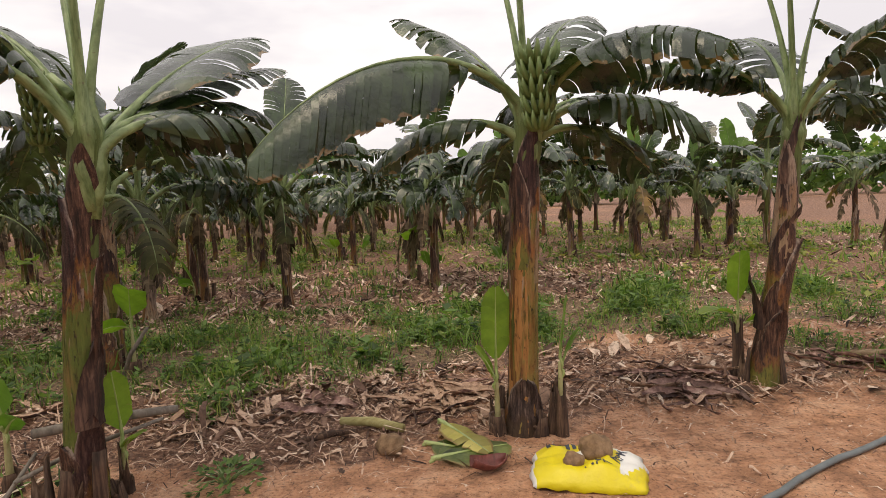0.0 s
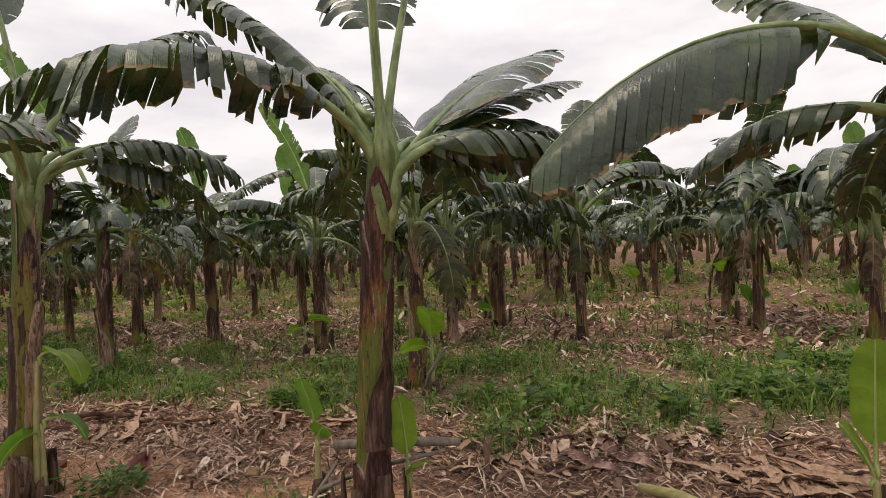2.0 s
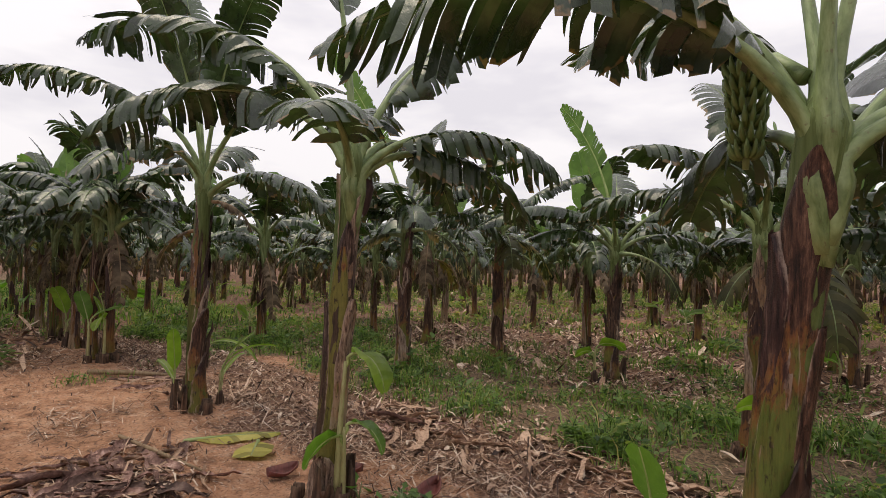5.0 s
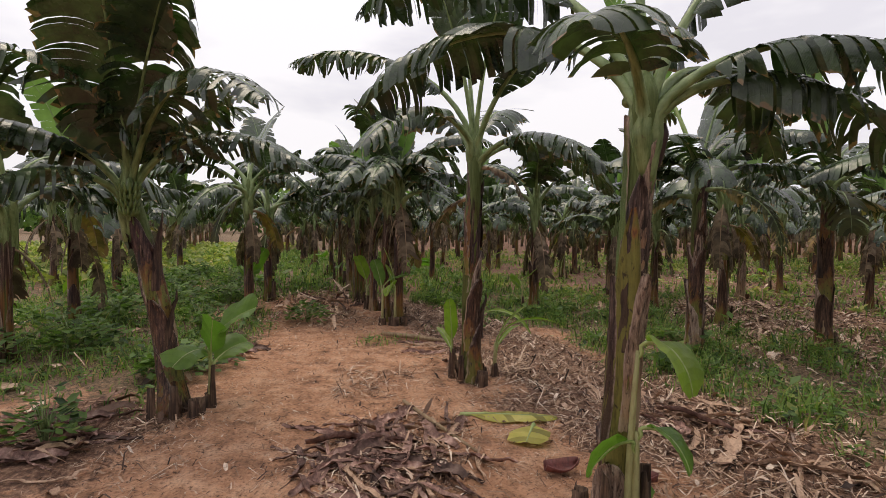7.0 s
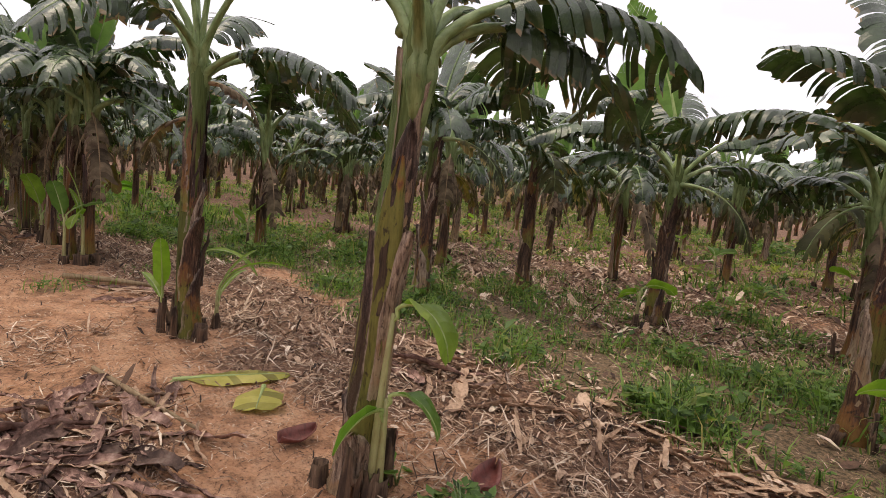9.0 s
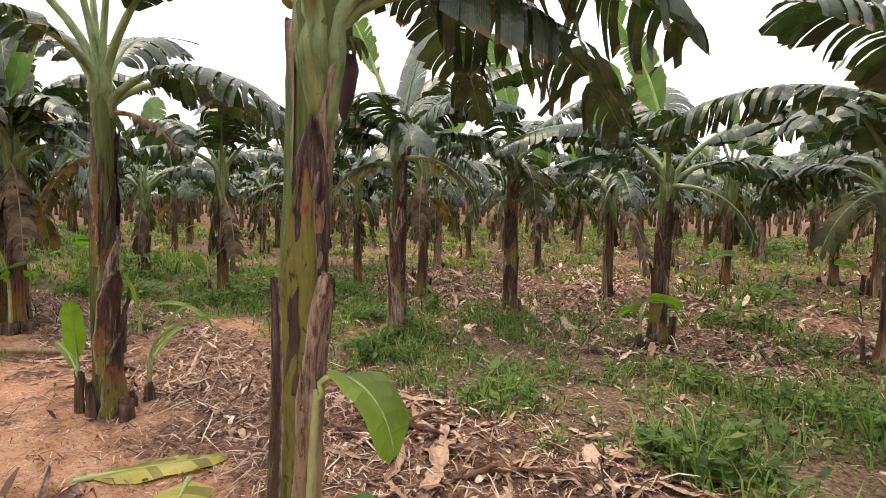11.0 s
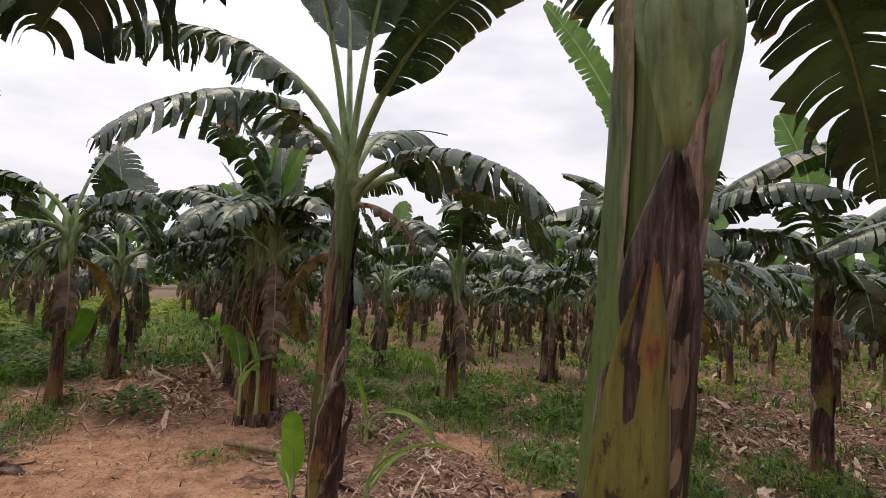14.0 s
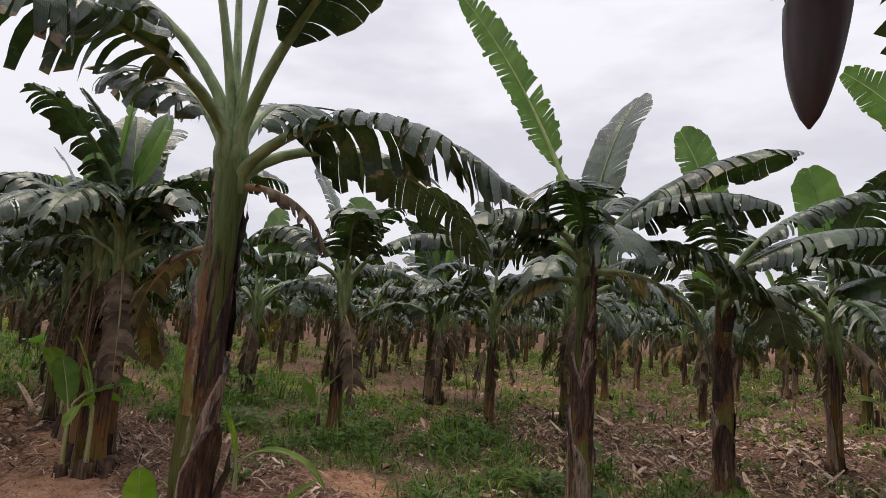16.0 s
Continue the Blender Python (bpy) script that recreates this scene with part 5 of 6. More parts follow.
def leafy_stuff(name, label, places, size, mat, seed):
    """Broad-leaved weeds: small folded leaves on short stems, in rosettes."""
    r = random.Random(seed)
    verts, faces = [], []
    for x, y, s in places:
        z = floor_z(x, y)
        h = r.uniform(0.04, 0.17) * s
        for k in range(r.choice((3, 4, 5))):
            a, e = r.uniform(0, 6.28), r.uniform(-0.3, 0.7)
            L, w = size * s * r.uniform(0.6, 1.3), size * s * r.uniform(0.25, 0.42)
            c = Vector((x + r.uniform(-0.04, 0.04), y + r.uniform(-0.04, 0.04), z + h * r.uniform(0.3, 1.2)))
            d = Vector((math.cos(a) * math.cos(e), math.sin(a) * math.cos(e), math.sin(e)))
            sd = Vector((-math.sin(a), math.cos(a), 0.25))
            b = len(verts)
            verts += [c, c + d * L * 0.5 + sd * w, c + d * L, c + d * L * 0.5 - sd * w + Vector((0, 0, 0.3 * w)), c + d * L * 0.5 - Vector((0, 0, w * 0.3))]
            faces += [(b, b + 4, b + 1), (b + 1, b + 4, b + 2), (b + 2, b + 4, b + 3), (b + 3, b + 4, b)]
    return tagged(new(name, make_mesh(name, verts, faces, mat)), label, "weeds", kind="stuff")


leafy_stuff("weeds", "low broad-leaved weeds in the green strip", scatter(40000, -15, 4.5, -4.5, 9.5, lambda x, y: 0.8 * lush(x, y), 6), 0.08, WEED, 1)
leafy_stuff("weeds", "broad-leaved weeds further back", scatter(16000, -30, 14, 8.5, 30, lambda x, y: 0.7 * lush(x, y), 7), 0.15, WEED, 2)
leafy_stuff("weeds", "broad-leaved weeds far along the path", scatter(7000, -34, -15, -9, 8.5, lambda x, y: 0.7 * lush(x, y), 17), 0.16, WEED, 3)
grass_stuff("grass", "green grass far along the path", scatter(40000, -34, -15, -9, 8.5, lush, 14), 0.14, 0.34, 0.03, GRASS, 4, 0.9)


def far_under(x, y):
    d = math.hypot(x + 4, y - 3)
    return 0.75 * smooth(7.5, 12, d) * smooth(1.5, 3.0, behind(x, y)) * max(0.0, 0.35 + noise.noise((x * 0.7, y * 0.7, 11.0)) + 0.6 * noise.noise((x * 2.1, y * 2.1, 6.0)))


leafy_stuff("weeds", "pale yellow-green undergrowth beneath the far plants", scatter(30000, -36, 14, 5, 34, far_under, 47), 0.15, WEED_PALE, 8)
leafy_stuff("weeds", "yellow-green crop field beyond the path", scatter(16000, -44, -17, -22, -3, lambda x, y: 0.8, 48), 0.22, WEED_PALE, 9)


def bush(x, y, radius, height, leaves, size, label, seed, mat=WEED):
    """One leafy weed plant with stems."""
    r = random.Random(seed)
    root = tagged(new("weed_bush"), label, "weed")
    root.location = (x, y, floor_z(x, y) - 0.01)
    verts, faces, sv, sf = [], [], [], []
    for k in range(max(5, leaves // 10)):
        a, q = r.uniform(0, 6.28), r.uniform(0.2, 1.0)
        v, f = tube([(0, 0, 0), (math.cos(a) * q * radius * 0.4, math.sin(a) * q * radius * 0.4, height * 0.5), (math.cos(a) * q * radius, math.sin(a) * q * radius, height * (1.05 - 0.4 * q))], [0.006, 0.005, 0.002], 4)
        b = len(sv)
        sv += v
        sf += [tuple(i + b for i in t) for t in f]
    for k in range(leaves):
        a, q = r.uniform(0, 6.28), r.random() ** 0.5
        c = Vector((math.cos(a) * q * radius, math.sin(a) * q * radius, height * (1 - 0.5 * q * q) * r.uniform(0.35, 1.0)))
        a2, e = a + r.gauss(0, 0.6), r.uniform(-0.5, 0.6)
        L, w = size * r.uniform(0.7, 1.3), size * r.uniform(0.25, 0.4)
        d = Vector((math.cos(a2) * math.cos(e), math.sin(a2) * math.cos(e), math.sin(e)))
        sd = Vector((-math.sin(a2), math.cos(a2), 0.2))
        b = len(verts)
        verts += [c, c + d * L * 0.5 + sd * w, c + d * L, c + d * L * 0.5 - sd * w, c + d * L * 0.5 - Vector((0, 0, w * 0.35))]
        faces += [(b, b + 4, b + 1), (b + 1, b + 4, b + 2), (b + 2, b + 4, b + 3), (b + 3, b + 4, b)]
    part("stem", make_mesh("stem", sv, sf, RIB), root)
    part("foliage", make_mesh("foliage", verts, faces, mat), root)
    return root


bush(-4.9, 3.42, 0.17, 0.2, 170, 0.06, "small bushy green weed on bare soil", 1)
bush(-5.32, 3.34, 0.09, 0.14, 12, 0.13, "broad-leaved seedling at the foot of a banana plant", 2, LEAF_FRESH)
bush(-2.45, 3.95, 0.2, 0.12, 120, 0.05, "low tuft of green weed in the soil", 3)
bush(-11.2, 19.6, 0.7, 0.6, 260, 0.16, "round green bush between the plants", 4)
bush(-7.6, 11.6, 0.35, 0.35, 160, 0.1, "round green bush between the plants", 5)
bush(-9.6, 5.9, 0.35, 0.22, 240, 0.08, "leafy green weed patch", 6)
bush(-13.0, 3.7, 0.5, 0.3, 260, 0.09, "leafy green weed patch", 7)
bush(-11.4, 1.0, 0.3, 0.35, 160, 0.1, "leafy weed beside the path", 8)
bush(-8.7, 0.3, 0.3, 0.3, 150, 0.09, "leafy weed beside the path", 9)
bush(-6.6, -0.15, 0.2, 0.45, 110, 0.09, "tall leafy weed beside the path", 10)
for k in range(24):
    bush(-8.3 - 0.5 * k + 0.4 * math.sin(k * 3), 0.1 - 0.045 * k - 2.2 * abs(math.sin(k * 1.9)), 0.3 + 0.15 * abs(math.sin(k * 5)), 0.35 + 0.2 * abs(math.sin(k)), 170, 0.11, "leafy green undergrowth across the path", 20 + k)


# ---------- dry leaves on the ground ----------
def scrap(rng, L, w, curl, seg=5):
    """A curled, cupped strip of dry leaf along x."""
    verts, faces = [], []
    ph, tw = rng.uniform(0, 6), rng.uniform(-1.2, 1.2)
    for k in range(seg + 1):
        v = k / seg
        ww = w * (0.35 + 0.65 * math.sin(math.pi * min(1, v * 0.85 + 0.12))) * rng.uniform(0.75, 1.1)
        z = curl * L * (0.5 * math.sin(v * 3.1 + ph * 0.2) + 0.3 * math.sin(v * 7 + ph)) + 0.012
        for c in (-1, 0, 1):
            t = tw * (v - 0.5)
            lift = abs(c) * ww * rng.uniform(-0.2, 1.3)
            verts.append(Vector(((v - 0.5) * L, c * ww * math.cos(t) + 0.25 * L * math.sin(v * 2 + ph) * 0.3, max(0.002, z + lift * 0.6 + c * ww * math.sin(t)))))
    for k in range(seg):
        for c in range(2):
            a = k * 3 + c
            faces.append((a, a + 1, a + 4, a + 3))
    return verts, faces


def litter_stuff(name, label, places, Lr, curl, seed, seg=4, widths=(0.02, 0.04, 0.07, 0.14, 0.2)):
    rng = random.Random(seed)
    lib = [scrap(rng, 1.0, rng.choice(widths), curl * rng.uniform(0.6, 2.6), seg) for _ in range(36)]
    libv = [np.array([tuple(v) for v in a]) for a, _ in lib]
    V, F, base = [], [], 0
    for x, y, s in places:
        k = rng.randrange(36)
        L = rng.uniform(*Lr) * s
        a, tilt = rng.uniform(0, 6.28), rng.gauss(0, 0.3)
        ca, sa = math.cos(a), math.sin(a)
        v = libv[k] * np.array([L, L * rng.uniform(0.7, 1.6), L * 0.9])
        v[:, 2] += v[:, 0] * tilt
        V.append(np.stack([v[:, 0] * ca - v[:, 1] * sa + x, v[:, 0] * sa + v[:, 1] * ca + y, v[:, 2] - min(0, v[:, 2].min()) + floor_z(x, y) + rng.uniform(0, 0.02)], 1))
        F.extend(tuple(i + base for i in f) for f in lib[k][1])
        base += len(v)
    return tagged(new(name, make_mesh(name, np.concatenate(V), F, LITTER)), label, "leaf litter", kind="stuff")


litter_stuff("leaf_litter", "dry brown banana leaf litter on the soil", scatter(62000, -14, 4.5, 0.3, 9.5, lambda x, y: 0.62 * litter_at(x, y) ** 1.3 + 0.03, 8), (0.03, 0.13), 0.12, 1)
litter_stuff("leaf_litter", "dry leaf litter among the weeds", scatter(44000, -13, 5, 4.8, 13.5, lambda x, y: 0.34 + 0.35 * litter_at(x, y), 28), (0.05, 0.18), 0.14, 21, 2)
litter_stuff("leaf_litter", "dry leaf litter further back between the rows", scatter(19000, -30, 12, 8.5, 28, lambda x, y: 0.8 * litter_at(x, y) + 0.08, 9), (0.07, 0.24), 0.12, 2, 2)
litter_stuff("leaf_litter", "dry leaf litter across the path", scatter(2500, -16, -5, -4.5, 0.5, lambda x, y: 0.5 * litter_at(x, y) + 0.12, 10), (0.1, 0.4), 0.12, 3)

litter_stuff("leaf_litter", "long torn strips of dry banana leaf", scatter(15000, -12, 4.5, 2.2, 8.5, lambda x, y: 0.5 * litter_at(x, y) ** 1.4, 38), (0.1, 0.34), 0.1, 31, 6, (0.012, 0.02, 0.035, 0.06))
litter_stuff("leaf_litter", "dark matted dead leaves on the path between the rows", scatter(2600, -17, -10.6, -0.4, 2.4, lambda x, y: 0.9 * math.exp(-((x + 13.4) ** 2 / 3.5 + (y - 1.0) ** 2 / 0.6)), 39), (0.15, 0.45), 0.1, 32, 5, (0.02, 0.04, 0.08))
litter_stuff("dry_straw", "fine dry straw strewn on the sandy path", scatter(9000, -8.5, -4.2, 1.6, 4.4, lambda x, y: 0.25 + 0.6 * smooth(0.45, 0.6, 0.5 + noise.noise((x * 0.9, y * 0.9, 5.0))), 40), (0.04, 0.13), 0.06, 33, 3, (0.02, 0.03, 0.045))


def crumpled_sheet(rng, L, w, mat):
    """A dead leaf scrap, half rolled up along its length, bent and crushed."""
    nx, ny = 24, 7
    verts, faces = [], []
    off, curve, turn = rng.uniform(0, 50), rng.uniform(-0.9, 0.9), rng.uniform(0.6, 2.4)
    tilt = rng.uniform(-0.8, 0.8)
    for i in range(nx + 1):
        u = i / nx
        x = (u - 0.5) * L
        half = w * math.sin(math.pi * min(1.0, 0.08 + 0.88 * u)) ** 0.5 * (1 + 0.3 * noise.noise((x * 14 + off, 1, 0)))
        roll = turn * (0.65 + 0.6 * noise.noise((x * 7 + off, 4, 2)))
        lift = 0.05 * max(0.0, noise.noise((x * 5 + off, 8, 1)) + 0.2)
        for c in range(ny + 1):
            v = c / ny * 2 - 1
            a = v * roll + tilt
            rad = half / max(0.35, roll)
            pleat = 0.007 * math.sin(v * 9 + 5 * noise.noise((x * 8 + off, v, 6)))
            crush = 0.016 * noise.noise((x * 22 + off, v * 2.2, 3))
            verts.append(Vector((x + crush, rad * math.sin(a) - rad * math.sin(tilt) + curve * x * x + 0.03 * noise.noise((x * 9 + off, 2, 7)), max(0.001, 0.004 + rad * (1 - math.cos(a)) + pleat + crush + lift))))
    for i in range(nx):
        for c in range(ny):
            a = i * (ny + 1) + c
            faces.append((a, a + 1, a + ny + 2, a + ny + 1))
    return make_mesh("dry_leaf", verts, faces, mat)


drng = random.Random(9)
DRY = [crumpled_sheet(drng, drng.uniform(0.35, 0.85), drng.uniform(0.016, 0.055), ROTTING if k % 2 else LITTER) for k in range(16)]


def dry_pile(cx, cy, rx, ry, n, az, label, lift=0.05, seed=1):
    """Large dead leaves thrown together; each lies on the ones below."""
    r = random.Random(seed)
    dark = 0 if "tan" in label or "pale" in label else 1
    for k in range(n):
        a, q = r.uniform(0, 6.28), r.random() ** 0.6
        x, y = cx + rx * q * math.cos(a), cy + ry * q * math.sin(a)
        ob = tagged(new("dry_leaf", r.choice([p for q2, p in enumerate(DRY) if q2 % 2 == dark or r.random() < 0.3])), label, "dry leaf", "fallen dry leaves")
        ob.matrix_basis = turned(x, y, floor_z(x, y) + lift * (1 - q) * r.random(), az + r.gauss(0, 45), r.gauss(0, 5), r.uniform(0.6, 1.1))


dry_pile(-6.15, 2.08, 0.85, 0.58, 74, 30, "crumpled grey-brown dead banana leaf on the path", 0.02, 1)
dry_pile(0.55, 5.15, 0.45, 0.4, 30, 10, "dark dead banana leaf in a heap", 0.12, 2)
dry_pile(-1.2, 5.05, 0.45, 0.35, 28, 160, "pale grey dead banana leaf in a heap", 0.1, 3)
dry_pile(-6.5, 4.4, 0.9, 0.5, 34, 30, "dry tan banana leaf in the litter", 0.05, 4)
dry_pile(-4.7, 5.15, 0.8, 0.4, 22, 30, "dry tan banana leaf in the litter", 0.05, 5)
dry_pile(-9.2, 2.8, 0.5, 0.3, 16, 60, "dark dead banana leaf beside a stem", 0.06, 6)
dry_pile(-9.3, 0.45, 0.5, 0.2, 10, 20, "dead banana leaf beside the path", 0.04, 11)
dry_pile(-6.7, -0.25, 0.8, 0.5, 34, 60, "dead banana leaf beside the path", 0.06, 7)
dry_pile(-13.2, 1.0, 1.5, 0.75, 12, 60, "dead banana leaf across the path", 0.06, 8)
dry_pile(2.4, 5.4, 0.5, 0.3, 14, 160, "dead banana leaf in a heap", 0.08, 9)
dry_pile(-2.9, 5.0, 1.0, 0.45, 24, 10, "dry tan banana leaf in the litter", 0.05, 10)

# ---------- single things by the path ----------
def lying_leaf(x, y, az, length, w, mat, label, seed, z=0.02):
    ms = leaf_meshes(seed, length, 3, -3, w, 12, 0.25, mats=(RIB_YOUNG, mat), thick=0.014, lead=0.02, bare=0.12, fold=4)
    root = tagged(new("fallen_leaf", ms[0]), label, "fallen leaf")
    root.matrix_basis = turned(x, y, floor_z(x, y) + z, az)
    part("blade", ms[1], root)


LEAF_YELLOW = leaf_material("yellowed_leaf", (0.3, 0.27, 0.06), (0.42, 0.36, 0.12), (0.25, 0.16, 0.07), 0.55, 0.25, 0.8, 0.3)
lying_leaf(-6.95, 2.6, 82, 0.75, 0.09, LEAF_YELLOW, "yellowed banana leaf lying on the soil", 1)
lying_leaf(-6.62, 3.1, -25, 0.36, 0.11, LEAF_YELLOW, "small yellow banana leaf on the soil", 2, 0.05)
LEAF_CUT = leaf_material("cut_leaf", (0.04, 0.065, 0.02), (0.15, 0.18, 0.06), (0.25, 0.2, 0.09), 0.5, 0.2, 0.8, 0.35, 0.6)
lying_leaf(-1.35, 4.3, -25, 0.55, 0.13, LEAF_CUT, "cut green banana leaf on the litter", 3)
lying_leaf(-1.3, 4.0, 20, 0.5, 0.12, LEAF_CUT, "cut green banana leaf on the litter", 4, 0.05)
lying_leaf(-1.25, 4.55, -60, 0.6, 0.08, LEAF_YELLOW, "cut yellow-green banana leaf on the litter", 5, 0.06)
lying_leaf(-5.5, 5.35, 20, 0.6, 0.1, LEAF_FRESH, "fallen yellow-green banana leaf on weeds", 6, 0.03)


def bract(x, y, az, label, size=0.16):
    """A shed flower bract: a cupped dark red boat."""
    verts, faces = [], []
    for k in range(9):
        v = k / 8
        w = size * 0.42 * math.sin(math.pi * (0.08 + 0.9 * v)) ** 0.7
        for c in range(7):
            u = c / 6 * 2 - 1
            verts.append(Vector(((v - 0.5) * size * 1.5, u * w, 0.012 + size * 0.35 * u * u + size * 0.28 * abs(v - 0.5) ** 1.5 * 2)))
    for k in range(8):
        for c in range(6):
            a = k * 7 + c
            faces.append((a, a + 1, a + 8, a + 7))
    ob = tagged(new("flower_bract", make_mesh("flower_bract", verts, faces, RED)), label, "flower bract")
    ob.matrix_basis = turned(x, y, floor_z(x, y), az, 12)
    ob.modifiers.new("thick", "SOLIDIFY").thickness = 0.006


RED = husk_material("red_bract", [(0.3, (0.07, 0.02, 0.018)), (0.55, (0.2, 0.055, 0.045)), (0.75, (0.34, 0.16, 0.12))], 0.5)
bract(-5.12, 3.72, 120, "shed dark red flower bract on bare soil", 0.17)
bract(-0.98, 3.88, 30, "shed dark red flower bract by cut leaves", 0.16)
bract(-5.75, 3.45, 60, "shed dark red bract among dry leaves", 0.15)
bract(-5.9, 3.05, 100, "shed dark red bract among dry leaves", 0.15)


CUT = rib_material("cut_stalk", (0.24, 0.2, 0.07), (0.42, 0.38, 0.17), 0.7)


def pole(path, radii, label, mat=RIB_DEAD, name="stick"):
    v, f = tube(path, radii, 9)
    return tagged(new(name, make_mesh(name, v, f, mat)), label, name)


GREYWOOD = husk_material("grey_wood", [(0.3, (0.08, 0.07, 0.06)), (0.55, (0.22, 0.19, 0.16)), (0.75, (0.36, 0.32, 0.27))], 0.85)
pole([(-3.4, 3.8, 0.38), (-3.2, 3.88, 0.39), (-3.0, 3.96, 0.4), (-2.76, 4.1, 0.38)], [0.026, 0.028, 0.027, 0.022], "weathered grey pole lying on stumps", GREYWOOD)
pole([(-3.38, 3.62, 0.2), (-3.2, 3.85, 0.26), (-2.8, 4.0, 0.36)], [0.012, 0.014, 0.01], "thin dead stick on stumps", GREYWOOD)
pole([(-3.5, 3.5, 0.02), (-3.42, 3.62, 0.14), (-3.35, 3.75, 0.3)], [0.012, 0.012, 0.01], "thin dead stick leaning on a stump", GREYWOOD)
pole([(-1.92, 4.66, 0.04), (-1.7, 4.6, 0.05), (-1.48, 4.48, 0.04)], [0.028, 0.034, 0.03], "cut yellowish green banana stalk on soil", CUT, "cut_stalk")
pole([(-2.15, 4.36, 0.03), (-1.95, 4.45, 0.04), (-1.8, 4.5, 0.03)], [0.02, 0.024, 0.012], "dark dead stalk on soil", STUMP, "cut_stalk")
pole([(2.2, 5.65, 0.05), (2.7, 5.5, 0.07), (3.2, 5.3, 0.05)], [0.03, 0.035, 0.03], "brown dead banana stalk on soil", RIB_DEAD, "cut_stalk")
pole([(-4.2, 6.06, 0.02), (-4.08, 6.0, 0.25), (-3.88, 5.95, 0.5)], [0.02, 0.02, 0.015], "grey stick leaning at a stem", GREYWOOD)
pole([(-7.3, 2.2, 0.03), (-6.8, 2.35, 0.05), (-6.2, 2.6, 0.03)], [0.014, 0.016, 0.01], "dead brown leaf stalk on the path", RIB_DEAD, "cut_stalk")
pole([(-10.2, 2.1, 0.04), (-9.9, 2.5, 0.05), (-9.6, 2.9, 0.04)], [0.03, 0.03, 0.02], "dead brown banana stalk by the path", RIB_DEAD, "cut_stalk")


def hose_material():
    m, n, l, b = material("hose_plastic", 0.45)
    vec = coords(n, l)
    l.new(mix(n, l, tex_noise(n, l, vec, 12.0, 4), (0.06, 0.075, 0.08), (0.2, 0.23, 0.24)), b.inputs["Base Color"])
    return m


hose_path = []
for k in range(28):
    v = k / 27
    hx = 0.3 + 3.4 * v
    hy = 3.25 + 0.57 * hx + 0.03 * math.sin(v * 9.0)
    hose_path.append((hx, hy, floor_z(hx, hy) + 0.022))
v_, f_ = tube(hose_path, [0.017] * 28, 10)
tagged(new("irrigation_hose", make_mesh("irrigation_hose", v_, f_, hose_material())), "dark grey plastic irrigation hose on bare soil", "hose")


def bag_materials():
    out = []
    for name, a, c in (("yellow_bag", (0.62, 0.5, 0.01), (0.78, 0.66, 0.03)), ("white_bag", (0.62, 0.62, 0.6), (0.8, 0.8, 0.78))):
        m, n, l, b = material(name, 0.45)
        vec = coords(n, l)
        col = mix(n, l, tex_noise(n, l, vec, 9.0, 4), a, c)
        dirt = ramp(n, l, tex_noise(n, l, vec, 6.0, 5, 0.7), (0.6, (0, 0, 0)), (0.75, (0.5, 0.5, 0.5)))
        col = mix(n, l, dirt, col, (0.4, 0.25, 0.13))
        l.new(col, b.inputs["Base Color"])
        weave = tex_noise(n, l, coords(n, l, (1, 1, 1)), 28.0, 4)
        bump(n, l, b, weave, 0.5, 0.01)
        out.append(m)
    return out


YELLOW, WHITE = bag_materials()


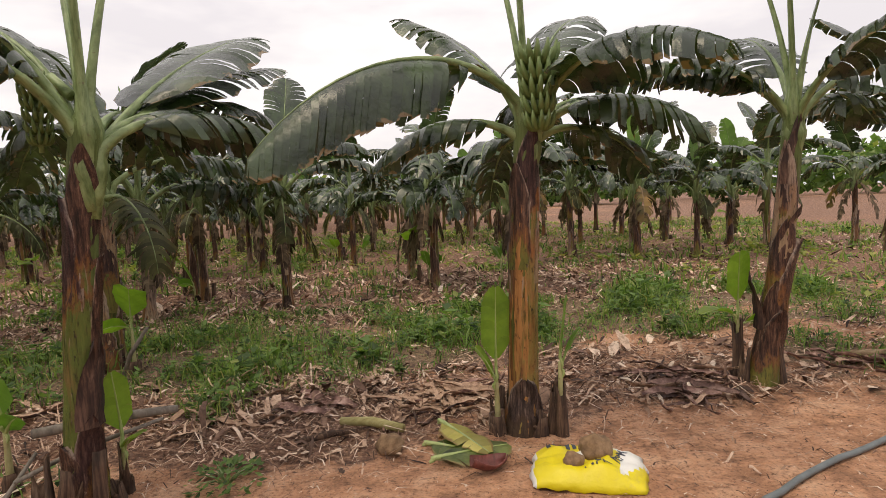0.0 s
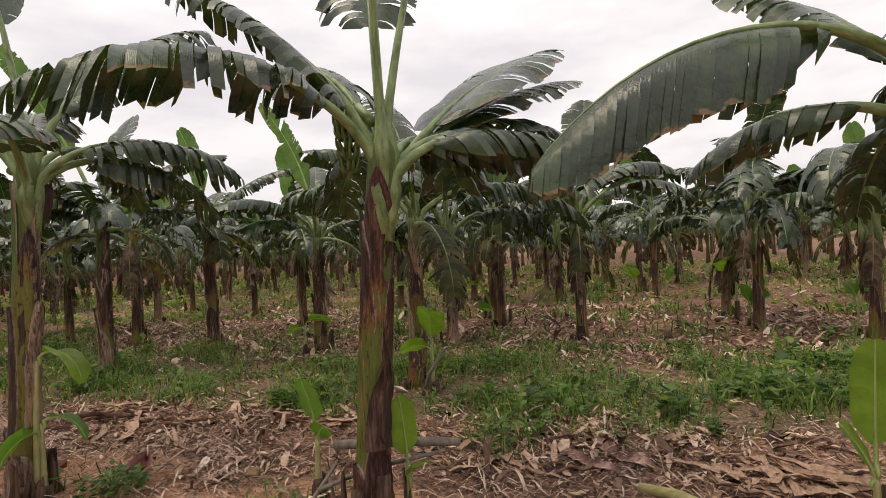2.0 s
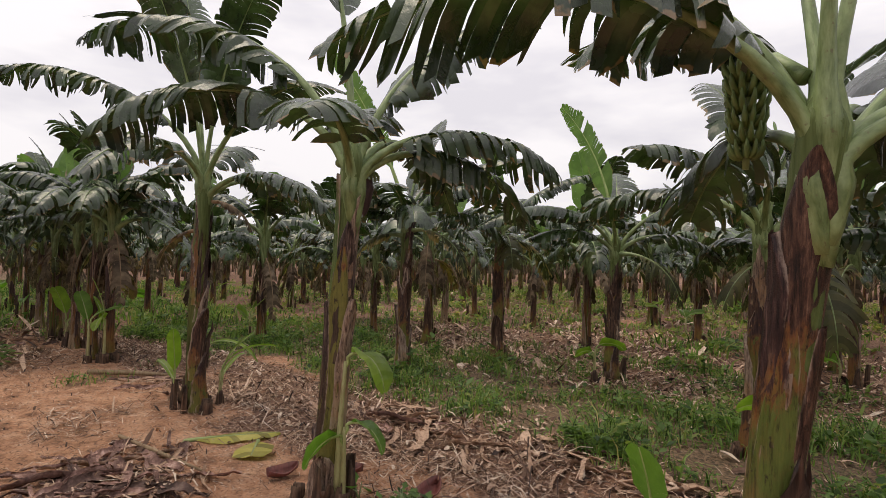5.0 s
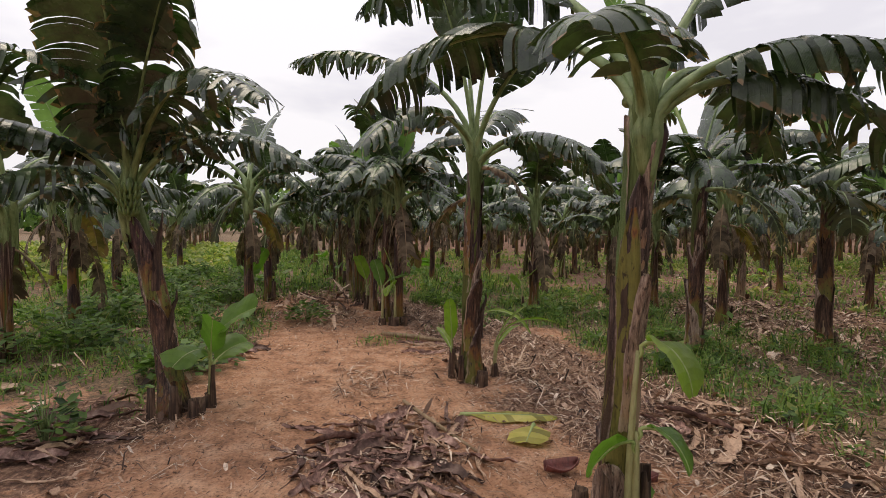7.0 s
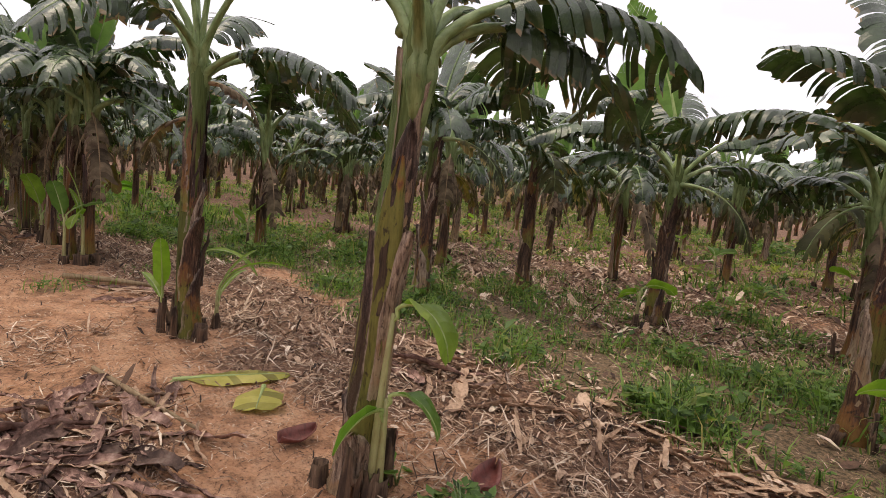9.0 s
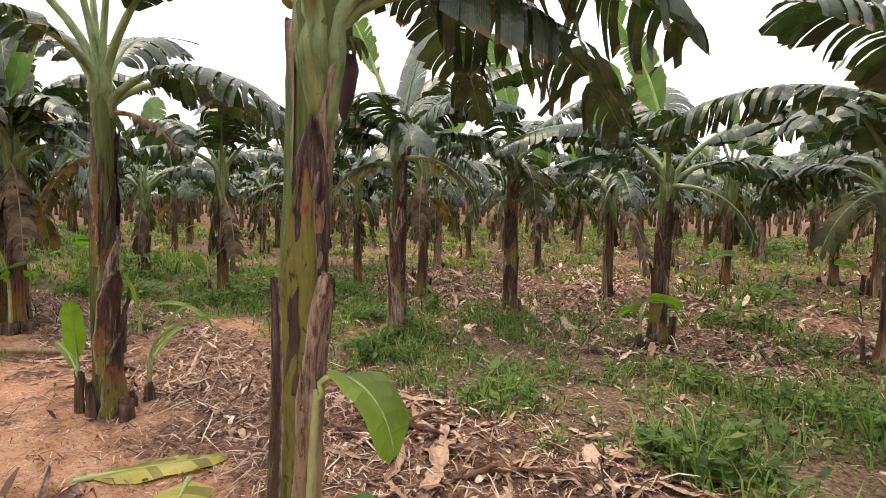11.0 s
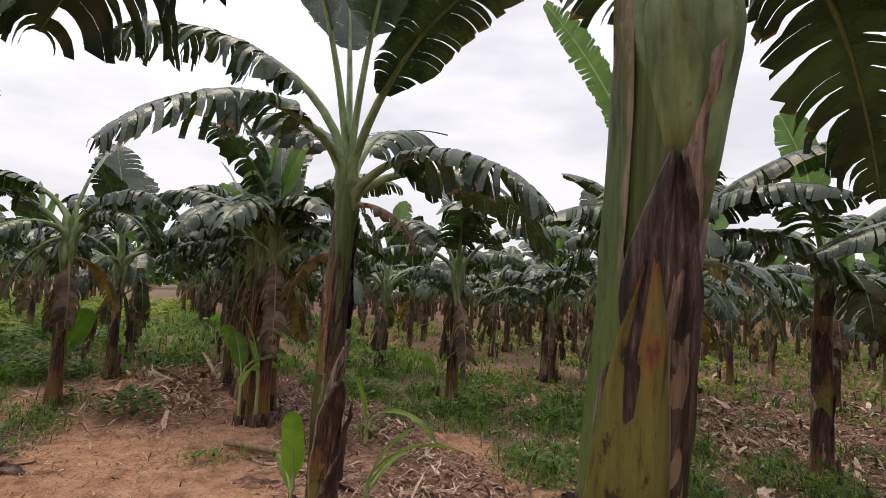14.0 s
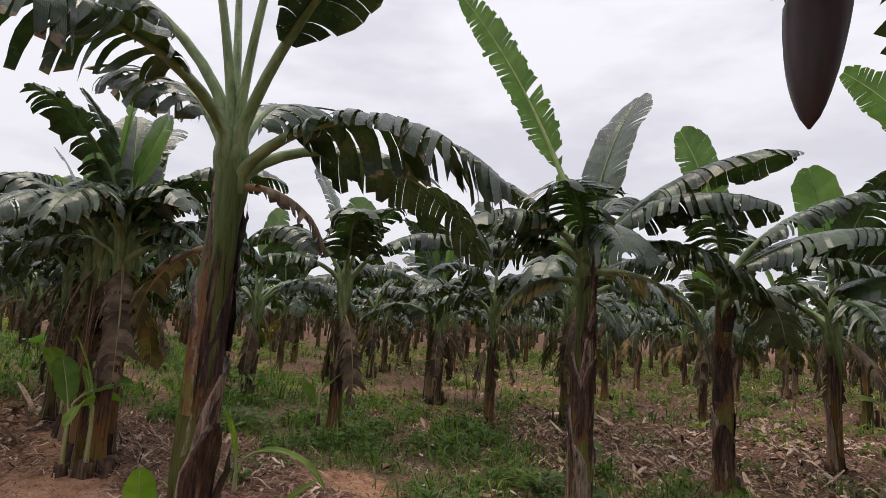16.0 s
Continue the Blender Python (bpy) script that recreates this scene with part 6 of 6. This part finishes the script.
def fertiliser_bag(x, y, az):
    """A flattened sack: puffed middle, crumpled corners, white panel with plain print, clods holding it down."""
    root = tagged(new("fertiliser_bag"), "empty yellow and white fertiliser bag with print, on soil", "bag")
    root.matrix_basis = turned(x, y, floor_z(x, y), az)
    nx, ny, L, Wd = 26, 20, 0.6, 0.46
    verts, faces, mats = [], [], []

    def top(u, v):
        edge = (1 - abs(u) ** 3.0) * (1 - abs(v) ** 3.0)
        return 0.012 + 0.085 * edge ** 0.6 + 0.06 * noise.noise((u * 2.2, v * 2.4, 3.0)) * edge + 0.014 * noise.noise((u * 6, v * 6, 1.0))
    for j in range(ny + 1):
        for i in range(nx + 1):
            u, v = i / nx * 2 - 1, j / ny * 2 - 1
            bx = u * L / 2 * (1 - 0.08 * v * v) + 0.02 * noise.noise((v * 3, 1, 0))
            by = v * Wd / 2 * (1 - 0.1 * u * u) + 0.02 * noise.noise((u * 3, 7, 0))
            verts.append(Vector((bx, by, top(u, v))))
    w = nx + 1
    for j in range(ny):
        for i in range(nx):
            faces.append((j * w + i, j * w + i + 1, (j + 1) * w + i + 1, (j + 1) * w + i))
            u, v = (i + 0.5) / nx * 2 - 1, (j + 0.5) / ny * 2 - 1
            mats.append(1 if (-0.3 < u - 0.6 * v < 0.2 and v > 0.05) or (u > 0.5 and u - 0.5 * v < 0.95 and v > -0.7) or u < -0.93 else 0)
    me = make_mesh("sack", verts, faces, YELLOW)
    me.materials.append(WHITE)
    me.polygons.foreach_set("material_index", mats)
    sack = part("sack", me, root)
    sack.modifiers.new("thick", "SOLIDIFY").thickness = -0.008
    ink, n, l, b = material("print_ink", 0.5)
    l.new(mix(n, l, tex_noise(n, l, coords(n, l), 20.0, 3), (0.02, 0.03, 0.06), (0.06, 0.07, 0.1)), b.inputs["Base Color"])
    txt = bpy.data.curves.new("print", "FONT")
    txt.body, txt.size, txt.extrude = "NPK", 0.075, 0.001
    tmp = bpy.data.objects.new("print", txt)
    dg = bpy.context.evaluated_depsgraph_get()
    for k, (tx, ty, rot) in enumerate(((-0.02, -0.15, 8), (0.16, -0.06, 70))):
        tm = bpy.data.meshes.new_from_object(tmp.evaluated_get(dg))
        tm.materials.append(ink)
        for vert in tm.vertices:
            c, s = math.cos(radians(rot)), math.sin(radians(rot))
            px, py = tx + vert.co.x * c - vert.co.y * s, ty + vert.co.x * s + vert.co.y * c
            vert.co = (px, py, top(px / (L / 2), py / (Wd / 2)) + 0.012 + vert.co.z)
        part("print", tm, root, None, "dark printed letters")
    bpy.data.objects.remove(tmp)
    bars = []
    for k in range(7):
        bars.append((-0.22 + 0.035 * k, 0.08 + 0.012 * k))
    bv, bf = [], []
    for bx, by in bars:
        b0 = len(bv)
        for dx, dy in ((0, 0), (0.022, 0.005), (0.012, 0.05), (-0.01, 0.045)):
            px, py = bx + dx, by + dy
            bv.append(Vector((px, py, top(px / (L / 2), py / (Wd / 2)) + 0.012)))
        bf.append((b0, b0 + 1, b0 + 2, b0 + 3))
    part("print", make_mesh("print", bv, bf, ink, False), root, None, "unreadable dark print")
    return root


fertiliser_bag(-0.44, 3.8, -14)


def clod(x, y, z, r, seed, label):
    bm = bmesh.new()
    bmesh.ops.create_icosphere(bm, subdivisions=3, radius=r)
    for vert in bm.verts:
        vert.co *= 1 + 0.35 * noise.noise(vert.co * (1.4 / r) + Vector((seed, 0, 0))) + 0.12 * noise.noise(vert.co * (5 / r))
        vert.co.z *= 0.75
    me = bpy.data.meshes.new("soil_clod")
    bm.to_mesh(me)
    bm.free()
    me.materials.append(CLOD)
    me.polygons.foreach_set("use_smooth", [True] * len(me.polygons))
    ob = tagged(new("soil_clod", me), label, "soil clod")
    ob.location = (x, y, z)


def clod_material():
    m, n, l, b = material("clod_earth", 0.95)
    vec = coords(n, l)
    l.new(ramp(n, l, tex_noise(n, l, vec, 22.0, 5, 0.7), (0.3, (0.12, 0.07, 0.04)), (0.55, (0.26, 0.16, 0.09)), (0.75, (0.36, 0.24, 0.15))), b.inputs["Base Color"])
    bump(n, l, b, tex_noise(n, l, vec, 70.0, 4), 0.7, 0.006)
    return m


CLOD = clod_material()
clod(-0.39, 3.84, 0.14, 0.09, 1, "brown soil clod weighing down the bag")
clod(-0.53, 3.74, 0.12, 0.055, 4, "small brown soil clod on the bag")
clod(-1.55, 4.25, 0.03, 0.09, 12, "crumbling heap of brown soil")
clod(-4.3, 4.0, 0.01, 0.05, 15, "small brown soil clod")


# ---------- distance ----------
def tree_line():
    """A far belt of trees round the plantation: crowns of many small leaf clumps."""
    rng = np.random.RandomState(12)
    V, F = [], []
    crowns = []
    for k in range(150):
        a = math.radians(20 + 210 * k / 150)
        d = rng.uniform(85, 125)
        h, r = rng.uniform(4.5, 9.0), rng.uniform(3.0, 5.5)
        crowns.append((-5 + d * math.cos(a), 5 + d * math.sin(a), h, r))
    per = 260
    for x, y, h, r in crowns:
        p = rng.normal(0, 1, (per, 3))
        p /= np.linalg.norm(p, axis=1)[:, None]
        p *= (rng.uniform(0.35, 1.0, per) ** 0.5)[:, None]
        c = np.array([x, y, h * 0.55]) + p * np.array([r, r, h * 0.5])
        s = rng.uniform(0.35, 0.9, per)
        u = rng.normal(0, 1, (per, 3))
        u /= np.linalg.norm(u, axis=1)[:, None]
        w = np.cross(u, rng.normal(0, 1, (per, 3)))
        w /= np.linalg.norm(w, axis=1)[:, None]
        V.append(np.stack([c - u * s[:, None], c - w * s[:, None] * 0.6, c + u * s[:, None], c + w * s[:, None] * 0.6], 1).reshape(-1, 3))
    n = sum(len(v) for v in V) // 4
    F = (np.arange(n)[:, None] * 4 + np.arange(4)).tolist()
    tagged(new("tree_line", make_mesh("tree_line", np.concatenate(V), F, WEED)), "distant dark green belt of trees", "trees", kind="stuff")


tree_line()
